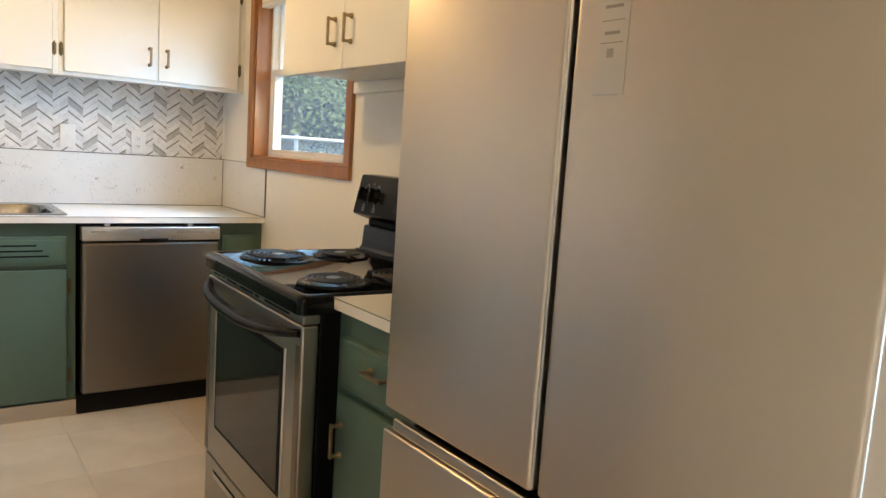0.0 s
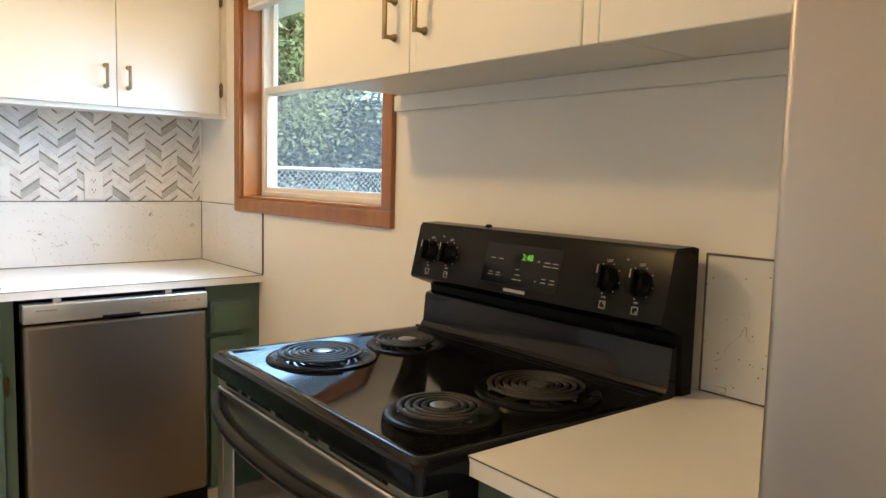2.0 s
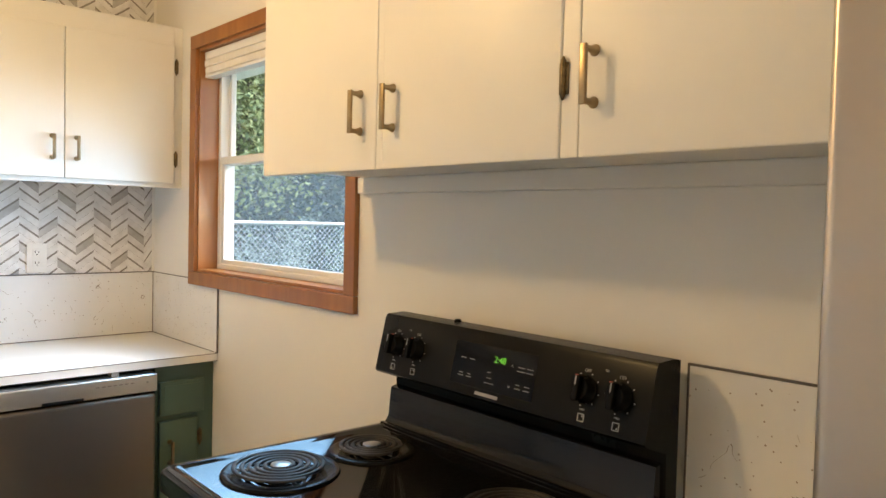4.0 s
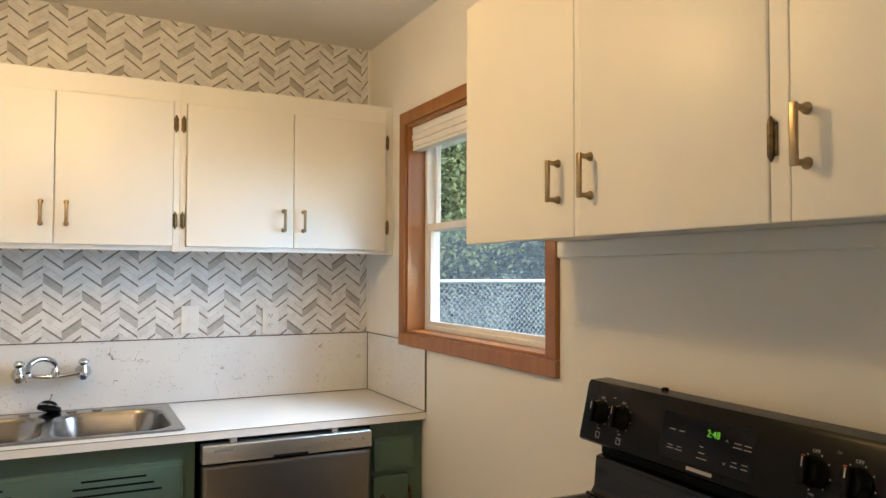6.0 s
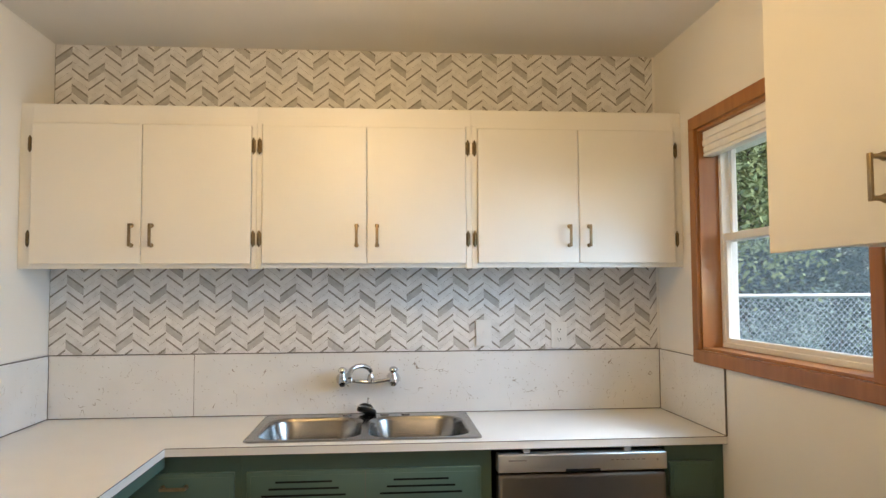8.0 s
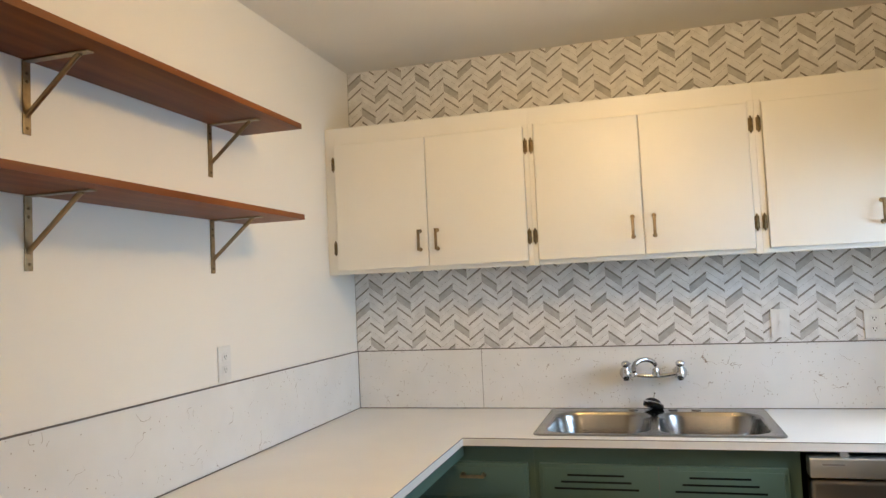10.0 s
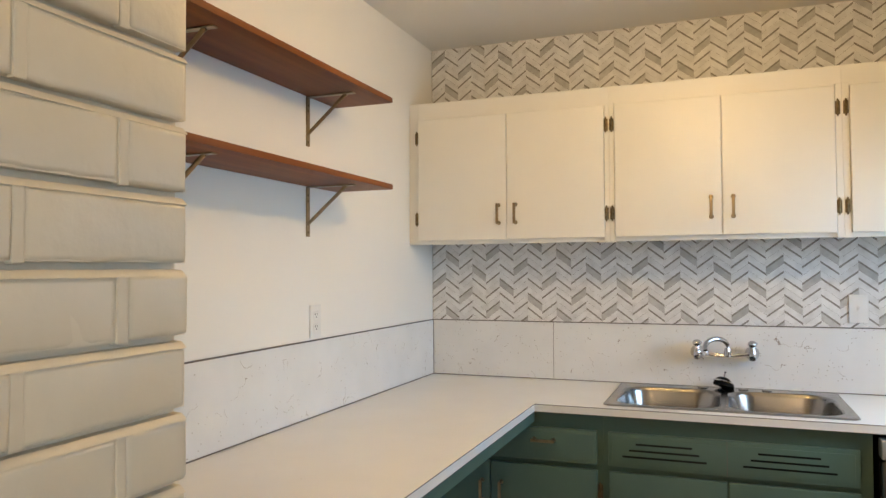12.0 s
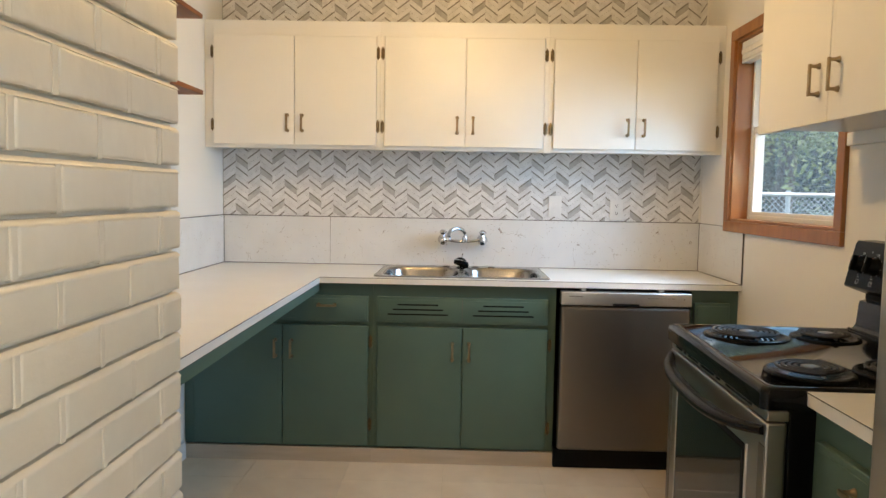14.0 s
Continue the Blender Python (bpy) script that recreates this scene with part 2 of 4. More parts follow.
def lathe(profile, m=None, n=24, bm=None, cap=True):
    """A turned solid round local z from (radius, height) pairs."""
    bm = bm or bmesh.new()
    rings = []
    for r, z in profile:
        rings.append([bm.verts.new((r * math.cos(a), r * math.sin(a), z)) for a in [2 * math.pi * i / n for i in range(n)]])
    for p, q in zip(rings, rings[1:]):
        for i in range(n):
            bm.faces.new((p[i], p[(i + 1) % n], q[(i + 1) % n], q[i]))
    if cap:
        for ring in (rings[0][::-1], rings[-1]):
            bm.faces.new(ring)
    if m:
        bmesh.ops.transform(bm, matrix=m, verts=[v for ring in rings for v in ring])
    return bm


def tube(points, radius, n=10, bm=None, close=False, flat=1.0):
    """A round rod along points; radius may be a list."""
    bm = bm or bmesh.new()
    pts = [Vector(p) for p in points]
    k = len(pts)
    up = Vector((0, 0, 1))
    rings = []
    for i, p in enumerate(pts):
        d = (pts[(i + 1) % k] if close or i + 1 < k else p) - (pts[i - 1] if close or i else p)
        d.normalize()
        if abs(d.z) > 0.95:
            side = Vector((1, 0, 0))
        else:
            side = d.cross(up).normalized()
        other = side.cross(d).normalized()
        r = radius[i] if isinstance(radius, (list, tuple)) else radius
        rings.append([bm.verts.new(p + side * (r * math.cos(a)) + other * (r * flat * math.sin(a))) for a in [2 * math.pi * j / n for j in range(n)]])
    pairs = list(zip(rings, rings[1:])) + ([(rings[-1], rings[0])] if close else [])
    for p, q in pairs:
        for j in range(n):
            bm.faces.new((p[j], p[(j + 1) % n], q[(j + 1) % n], q[j]))
    if not close:
        bm.faces.new(rings[0][::-1])
        bm.faces.new(rings[-1])
    return bm


def done(name, bm, material, smooth=False):
    bmesh.ops.recalc_face_normals(bm, faces=bm.faces[:])
    me = bpy.data.meshes.new(name)
    bm.to_mesh(me)
    bm.free()
    me.materials.append(material)
    if smooth:
        me.shade_smooth()
        me.set_sharp_from_angle(angle=radians(40))
    return new(name, me)


def part(name, bm, material, parent, label="", smooth=False):
    ob = done(name, bm, material, smooth)
    ob.parent = parent
    return tagged(ob, label)


def thing(name, m, label, category, group="", kind=""):
    ob = new(name)
    ob.empty_display_size = 0.1
    ob.matrix_world = m
    return tagged(ob, label, category, group, kind)


def solid(name, bm, material, label="", category="", kind="", group="", smooth=False):
    return tagged(done(name, bm, material, smooth), label, category, group, kind)


# ---- structure ----
W, ROOM_END, TOP = -2.683, -7.0, 2.533
solid("floor_base", bx(W - 0.15, 0.15, ROOM_END - 0.15, 0.15, -0.15, -0.004), GROUT, "pale brown joint bed under the vinyl tiles", "floor", "structure")
solid("ceiling", bx(W - 0.15, 0.15, ROOM_END - 0.15, 0.15, TOP, TOP + 0.12), CEIL, "plain off-white painted ceiling", "ceiling", "structure")
solid("wall_north", bx(W - 0.15, 0.15, 0.0, 0.15, 0, TOP), WALL, "wall behind the sink, papered in grey chevron", "wall", "structure")
solid("wall_west", bx(W - 0.15, W, ROOM_END, 0, 0, TOP), WALL, "smooth white painted wall behind the shelves", "wall", "structure")
solid("wall_south", bx(W - 0.15, 0.15, ROOM_END - 0.15, ROOM_END, 0, TOP), WALL, "plain white wall closing the dining end", "wall", "structure")
WY0, WY1, WZ0, WZ1 = -1.478, -0.449, 1.212, 2.092      # window opening
DY0, DY1, DZ0, DZ1 = -6.2, -4.6, 0.3, 2.15             # dining window opening
bm = bmesh.new()
box(bm, 0, 0.15, WY1, 0, 0, TOP)
box(bm, 0, 0.15, WY0, WY1, 0, WZ0)
box(bm, 0, 0.15, WY0, WY1, WZ1, TOP)
box(bm, 0, 0.15, DY1, WY0, 0, TOP)
box(bm, 0, 0.15, DY0, DY1, 0, DZ0)
box(bm, 0, 0.15, DY0, DY1, DZ1, TOP)
box(bm, 0, 0.15, ROOM_END, DY0, 0, TOP)
solid("wall_east", bm, WALL, "cream painted wall with the kitchen window", "wall", "structure")
solid("baseboard", bx(W, W + 0.014, -2.753, -0.62, 0, 0.09, bevel=0.004), BASEB, "white painted skirting under the bar counter", "baseboard", "structure")


def window():
    """A single-hung white vinyl window in a deep stained-wood lining."""
    w = thing("window_1", pose(0, 0, 0), "white vinyl sash window in an orange stained wood casing", "window", kind="structure")
    cw = 0.052
    y0, y1, z0, z1 = WY0, WY1, WZ0, WZ1
    part("casing", bx(-0.018, 0, y0 - cw, y1 + cw, z0 - cw, z0, bevel=0.003), WOOD, w, "stained wood casing board")
    part("casing", bx(-0.018, 0, y0 - cw, y1 + cw, z1, z1 + cw, bevel=0.003), WOOD, w)
    for a, b in ((y0 - cw, y0), (y1, y1 + cw)):
        part("casing", bx(-0.0178, 0, a, b, z0 + 0.0005, z1 - 0.0005, bevel=0.003), WOOD, w)
    t = 0.012
    part("jamb", bx(-0.004, 0.098, y0 + 0.0005, y0 + t, z0, z1), WOOD, w)
    part("jamb", bx(-0.004, 0.098, y1 - t, y1 - 0.0005, z0, z1), WOOD, w)
    part("jamb", bx(-0.004, 0.098, y0 + t, y1 - t, z1 - t, z1 - 0.0005), WOOD, w)
    part("window_sill", bx(-0.004, 0.098, y0 + t, y1 - t, z0 + 0.0005, z0 + t, bevel=0.002), WOOD, w)
    # vinyl frame and the two sashes
    a0, a1, b0, b1 = y0 + t, y1 - t, z0 + t, z1 - t
    f = 0.02
    fr = bmesh.new()
    box(fr, 0.075, 0.14, a0, a1, b0, b0 + f, bevel=0.003)
    box(fr, 0.075, 0.14, a0, a1, b1 - f, b1, bevel=0.003)
    box(fr, 0.0755, 0.1395, a0, a0 + f, b0 + f, b1 - f, bevel=0.003)
    box(fr, 0.0755, 0.1395, a1 - f, a1, b0 + f, b1 - f, bevel=0.003)
    part("window_frame", fr, VINYL, w)
    mid = 1.655
    for nm, xa, xb, za, zb, s in (("lower_sash", 0.082, 0.106, b0 + f * 0.4, mid + 0.016, 0.03), ("upper_sash", 0.110, 0.134, mid - 0.016, b1 - f * 0.4, 0.028)):
        sa = bmesh.new()
        ya, yb = a0 + f * 0.5, a1 - f * 0.5
        box(sa, xa, xb, ya, yb, za, za + s, bevel=0.003)
        box(sa, xa, xb, ya, yb, zb - s, zb, bevel=0.003)
        box(sa, xa + 0.0005, xb - 0.0005, ya, ya + s, za + s, zb - s, bevel=0.003)
        box(sa, xa + 0.0005, xb - 0.0005, yb - s, yb, za + s, zb - s, bevel=0.003)
        so = part(nm, sa, VINYL, w)
        p = part("pane", bx((xa + xb) / 2 - 0.002, (xa + xb) / 2 + 0.002, ya + s, yb - s, za + s, zb - s), GLASS, so)
        p.visible_shadow = False
    scr = part("insect_screen", bx(0.1362, 0.1366, a0 + f, a1 - f, b0 + f, mid), SCREEN, w, "grey fibreglass insect screen")
    scr.visible_shadow = False
    part("sash_lock", bx(0.085, 0.1, -0.98, -0.93, mid + 0.016, mid + 0.028, bevel=0.003), VINYL, w)


window()

# pleated shade drawn up under the head of the window
shade = thing("window_shade", pose(0.035, -0.964, 2.06), "raised white pleated cellular shade", "window shade")
part("head_rail", bx(-0.022, 0.026, WY0 + 0.965 + 0.014, WY1 + 0.963 - 0.014, -0.012, 0.018, bevel=0.003), VINYL, shade)
for i in range(2):
    z = -0.014 - i * 0.0275
    part("pleat", bx(-0.026 + 0.004 * (i % 2), 0.026, WY0 + 0.965 + 0.016, WY1 + 0.963 - 0.016, z - 0.027, z, bevel=0.006, seg=3), SHADE, shade)
part("bottom_rail", bx(-0.022, 0.022, WY0 + 0.965 + 0.016, WY1 + 0.963 - 0.016, -0.082, -0.07, bevel=0.003), VINYL, shade)


# ---- cabinets ----
# Local frame of every unit: x along the wall, the wall at y = 0, the front towards -y.
def pull_mesh(length=0.094):
    """Bar pull: two flared posts and a flat bar, standing along z, foot at y = 0."""
    bm = bmesh.new()
    h = length / 2 - 0.008
    for s in (-1, 1):
        m = Matrix.Translation((0, 0, s * h)) @ Matrix.Rotation(radians(90), 4, "X")
        lathe([(0.0092, 0.0), (0.0092, 0.002), (0.0075, 0.005), (0.0052, 0.011), (0.0048, 0.022), (0.0048, 0.027)], m, 16, bm)
    box(bm, -0.0058, 0.0058, -0.031, -0.0245, -length / 2 + 0.002, length / 2 - 0.002, bevel=0.0018)
    return bm


def slab(bm_args, edge=0.004):
    return bx(*bm_args, bevel=edge, seg=3)


def add_door(unit, x0, x1, z0, z1, yf, material, pull=None, thick=0.02, across=False, lip=0.0, length=0.094, name="door"):
    """A slab door or drawer front standing proud of the face frame at y = yf, with its pull."""
    bm = slab((x0, x1, yf - thick, yf, z0, z1), 0.0035)
    if lip:
        box(bm, x0 + lip, x1 - lip, yf - thick - 0.003, yf - thick + 0.002, z0 + lip, z1 - lip, bevel=0.0025)
    d = part(name, bm, material, unit, smooth=True)
    if pull:
        h = part("handle", pull_mesh(length), BRASS, d, "aged brass bar pull", smooth=True)
        h.matrix_local = pose(pull[0], yf - thick - (0.003 if lip else 0), pull[1], 0, 90 if across else 0, 0)
    return d


def add_hinge(unit, x, z, yf, material=BRONZE):
    """Old H-shaped surface hinge: knuckle barrel with pointed ends on two leaves."""
    bm = bx(x - 0.009, x + 0.009, yf - 0.0035, yf, z - 0.025, z + 0.025, bevel=0.0012)
    lathe([(0.0015, -0.034), (0.0042, -0.028), (0.0045, 0.028), (0.0015, 0.034)], Matrix.Translation((x, yf - 0.005, z)), 10, bm)
    for s in (-1, 1):
        lathe([(0.0028, 0), (0.0028, 0.0012), (0.001, 0.002)], Matrix.Translation((x + 0.006, yf - 0.0033, z + s * 0.015)) @ Matrix.Rotation(radians(90), 4, "X"), 8, bm)
    return part("hinge", bm, material, unit, "dark antique bronze hinge", smooth=True)


UZ0, UZ1, UTOP = 1.563, 2.119, 2.2    # upper doors and the cabinet's top
UD = 0.282                              # upper carcass depth


def upper(m, width, doors, label, stiles, group, hinges, ends=(0.018, 0.018), bottom=1.545, top=UTOP, pz=1.675, low_door=UZ0, high_door=UZ1, hinge_y=0.011):
    """Wall cabinet: carcass, face frame, slab doors with pulls, hinges on the stiles."""
    u = thing("wall_cabinet", m, label, "cabinet", group)
    part("body", bx(0.001, width - 0.001, -UD + 0.02, -0.001, bottom + 0.012, top - 0.004), CABW, u)
    part("top_rail", bx(0.0, width, -UD, -UD + 0.02, UZ1 - 0.01, top, bevel=0.002), CABW, u)
    part("bottom_rail", bx(0.0, width, -UD, -UD + 0.0195, bottom, UZ0 + 0.02, bevel=0.002), CABW, u)
    for a, b, low in stiles:
        part("stile", bx(a, b, -UD - max(low, 0.0012), -UD + 0.019, bottom - (0.004 if low else 0) + 0.0005, top - 0.0005 - (0.07 if low and high_door == UZ1 else 0), bevel=0.003), CABW, u)
    for x0, x1, px in doors:
        add_door(u, x0, x1, low_door, high_door, -UD, CABW, (px, pz))
    for hx in hinges:
        for hz in (2.036, 1.662):
            add_hinge(u, hx, hz, -UD - hinge_y)
    return u


g = "white wall cabinets over the sink"
upper(pose(W, 0, 0), 0.919, [(0.051, 0.4708, 0.436), (0.4732, 0.897, 0.513)], "white painted two-door wall cabinet beside the shelves",
      [(0, 0.049, 0.0), (0.899, 0.919, 0.012)], g, (0.043, 0.905))
upper(pose(W + 0.919, 0, 0), 0.8675, [(0.022, 0.4378, 0.398), (0.4402, 0.842, 0.480)], "white painted two-door wall cabinet above the sink",
      [(0, 0.02, 0.012), (0.844, 0.8675, 0.012)], g, (0.010, 0.852))
upper(pose(W + 1.7865, 0, 0), 0.8965, [(0.0255, 0.4453, 0.405), (0.4477, 0.8565, 0.488)], "white painted two-door wall cabinet beside the window",
      [(0, 0.0235, 0.012), (0.8585, 0.8965, 0.0)], g, (0.012, 0.865))
RW = Matrix.Rotation(radians(-90), 4, "Z")   # units on the window wall
g = "white wall cabinets over the range"
UD = 0.318
upper(Matrix.Translation((0, -1.575, 0)) @ RW, 0.957, [(0.004, 0.466, 0.412), (0.488, 0.938, 0.520)], "white painted two-door wall cabinet above the range",
      [(0.466, 0.488, 0.0185), (0.940, 0.974, 0.018)], g, (0.946,), bottom=1.5415, top=2.165, pz=1.658, low_door=1.5375, high_door=2.163, hinge_y=0.018)
upper(Matrix.Translation((0, -2.533, 0)) @ RW, 0.52, [(0.018, 0.48, 0.045)], "white painted wall cabinet beside the refrigerator",
      [(0.482, 0.52, 0.0)], g, (), bottom=1.5415, top=2.165, pz=1.658, low_door=1.5375, high_door=2.163, hinge_y=0.018)
UD = 0.282
side = thing("cabinet_hinge", pose(-0.322, -1.5745, 1.649), "small brass hinge leaf on the cabinet's side", "hinge")
part("leaf", bx(-0.0100, -0.004, -0.0075, -0.0045, -0.024, 0.024, bevel=0.0005), BRASS, side)
copy_thing(side, pose(-0.322, -1.5745, 2.012))
# cleat under the range cabinets
solid("cabinet_cleat", bx(-0.022, -0.001, -3.03, -1.545, 1.508, 1.5535, bevel=0.004), CABW, "white painted wood cleat under the wall cabinets", "trim", "structure")

BD, CT = 0.60, 0.914                    # base carcass depth, counter height
DZ_TOP, DR0, DR1 = 0.676, 0.697, 0.822


def base(m, width, label, doors, drawers, hinges, group="", stiles=(), depth=BD, kick=True, lz=0.56, body_top=CT - 0.042):
    """Green base cabinet: carcass, face frame, doors and drawer fronts, kick board."""
    u = thing("base_cabinet", m, label, "cabinet", group)
    part("body", bx(0.001, width - 0.001, -depth + 0.02, -0.001, 0.075, body_top), GREEN, u)
    part("face_frame", bx(0.0, width, -depth, -depth + 0.0195, 0.072, CT - 0.0305, bevel=0.0015), GREEN, u)
    if kick:
        part("kick_board", bx(0.0, width, -depth - 0.019, -depth - 0.001, 0.0, 0.071, bevel=0.002), KICK, u, "bare beige kick board")
    for x0, x1, px in doors:
        add_door(u, x0, x1, 0.082, DZ_TOP, -depth, GREEN, (px, lz) if px else None, lip=0.0)
    for x0, x1, px in drawers:
        add_door(u, x0, x1, DR0, DR1, -depth, GREEN, (px, 0.777) if px else None, across=True, lip=0.014, name="drawer_front")
    for hx in hinges:
        for hz in (0.60, 0.19):
            add_hinge(u, hx, hz, -depth - 0.012)
    return u


g = "green base cabinets along the sink wall"
base(pose(W, 0, 0), 0.928, "dark green corner base cabinet with two doors", [(0.055, 0.487, 0.455), (0.491, 0.906, 0.533)], [(0.491, 0.906, 0.705)], (0.917,), g)
sb = base(pose(-1.755, 0, 0), 0.885, "dark green sink cabinet with louvred false drawers", [(0.022, 0.432, 0.388), (0.437, 0.846, 0.468)], [], (0.857,), g, body_top=0.70)
fp = part("false_drawer", box(bx(0.02, 0.845, -BD - 0.02, -BD, DR0, DR1, bevel=0.0035), 0.034, 0.83, -BD - 0.023, -BD - 0.018, DR0 + 0.014, DR1 - 0.014, bevel=0.0025), GREEN, sb, smooth=True)
part("joint", bx(0.4315, 0.4335, -BD - 0.0236, -BD - 0.02, DR0 + 0.002, DR1 - 0.002), SEAM, fp)
for cx in (0.218, 0.630):
    for i, hw in enumerate((0.098, 0.122, 0.146)):
        z = 0.785 - i * 0.0235
        part("louvre", bx(cx - hw, cx + hw, -BD - 0.0238, -BD - 0.018, z - 0.0035, z + 0.0035, bevel=0.0008), MATTE, fp, "dark vent slot")
base(pose(-0.225, 0, 0), 0.224, "narrow dark green base cabinet in the corner", [(0.012, 0.155, 0.05)], [(0.012, 0.180, None)], (0.166,), g)
base(Matrix.Translation((0, -2.535, 0)) @ RW, 0.52, "green drawer base cabinet between range and refrigerator", [(0.065, 0.505, 0.085)], [(0.065, 0.505, 0.262)], (), "", depth=0.575)


# ---- counters and splashbacks ----
def counter(name, boxes, edges, label):
    t = thing(name, pose(0, 0, 0), label, "countertop")
    for b in boxes:
        part("top", bx(*b, CT - 0.030, CT), LAMI, t)
    for e in edges:
        part("edge_seam", bx(*e), SEAM, t, "thin dark line along the edge")
    return t


SX0, SX1, SY0, SY1 = -1.760, -0.897, -0.588, -0.028       # sink's rim
counter("countertop", [(W + 0.001, SX0 + 0.02, -0.636, -0.001), (SX1 - 0.02, -0.001, -0.636, -0.001), (SX0 + 0.02, SX1 - 0.02, -0.636, SY0 + 0.02), (SX0 + 0.02, SX1 - 0.02, SY1 - 0.012, -0.001),
                       (W + 0.001, -2.01, -2.753, -0.636)],
        [(-2.01, -0.001, -0.6368, -0.635, CT - 0.003, CT - 0.0008), (-2.0108, -2.0092, -2.753, -0.6365, CT - 0.003, CT - 0.0008),
         (-2.01, -0.001, -0.6368, -0.635, CT - 0.0305, CT - 0.029), (-2.0108, -2.0092, -2.753, -0.6365, CT - 0.0305, CT - 0.029)],
        "white speckled laminate L-shaped countertop with dark edge lines")
counter("countertop", [(-0.598, -0.001, -3.056, -2.532)], [(-0.599, -0.597, -3.056, -2.532, CT - 0.003, CT - 0.0008), (-0.598, -0.02, -2.5325, -2.5312, CT - 0.003, CT - 0.0008)],
        "short white laminate countertop beside the range")
solid("counter_apron", bx(-2.036, -2.016, -2.753, -0.606, 0.842, CT - 0.031, bevel=0.002), GREEN, "green painted apron board under the bar counter", "trim", "structure")
SZ = 1.181


def splash(name, b, seams, label):
    t = thing(name, pose(0, 0, 0), label, "backsplash", kind="structure")
    part("panel", bx(*b), SPLASH, t)
    for s in seams:
        part("trim_strip", bx(*s), SEAM, t, "thin dark joint strip")


splash("backsplash_north", (W + 0.006, -0.006, -0.006, -0.0005, CT, SZ), [(W + 0.006, -0.001, -0.0085, -0.0005, SZ, SZ + 0.004), (-2.073, -2.0712, -0.0068, -0.005, CT, SZ), (W + 0.006, -0.006, -0.0075, -0.005, CT, CT + 0.0035)],
       "white speckled laminate splashback behind the sink")
splash("backsplash_west", (W + 0.0005, W + 0.006, -2.753, -0.001, CT, SZ), [(W + 0.0005, W + 0.0085, -2.753, -0.001, SZ, SZ + 0.004), (W + 0.005, W + 0.0075, -2.753, -0.001, CT, CT + 0.004), (W + 0.006, W + 0.0085, -0.009, -0.0065, CT, SZ)],
       "white speckled laminate splashback along the bar counter")
splash("backsplash_east", (-0.006, -0.0005, -0.638, -0.001, CT, SZ), [(-0.0075, -0.0005, -0.638, -0.001, SZ, SZ + 0.0025), (-0.0075, -0.0005, -0.6405, -0.638, CT, SZ + 0.0025), (-0.0075, -0.005, -0.638, -0.006, CT, CT + 0.003), (-0.0085, -0.006, -0.009, -0.0065, CT, SZ)],
       "white laminate side splashback below the window")
splash("backsplash_range", (-0.006, -0.0005, -3.056, -2.572, CT, SZ), [(-0.0075, -0.0005, -3.056, -2.572, SZ, SZ + 0.004), (-0.0075, -0.0005, -2.572, -2.568, CT, SZ + 0.004), (-0.0075, -0.005, -3.056, -2.572, CT, CT + 0.003)],
       "white speckled laminate splashback beside the range")


# ---- sink and taps ----
def rounded(x0, x1, y0, y1, r, n=6):
    """Corner-rounded rectangle as a ring of points."""
    pts = []
    for cx, cy, a0 in ((x1 - r, y1 - r, 0), (x0 + r, y1 - r, 90), (x0 + r, y0 + r, 180), (x1 - r, y0 + r, 270)):
        for i in range(n + 1):
            a = radians(a0 + 90 * i / n)
            pts.append((cx + r * math.cos(a), cy + r * math.sin(a)))
    return pts


def loops(bm, rings, close_end=True):
    vs = [[bm.verts.new(p) for p in ring] for ring in rings]
    n = len(vs[0])
    for p, q in zip(vs, vs[1:]):
        for i in range(n):
            bm.faces.new((p[i], p[(i + 1) % n], q[(i + 1) % n], q[i]))
    if close_end:
        bm.faces.new(vs[-1])
    return vs


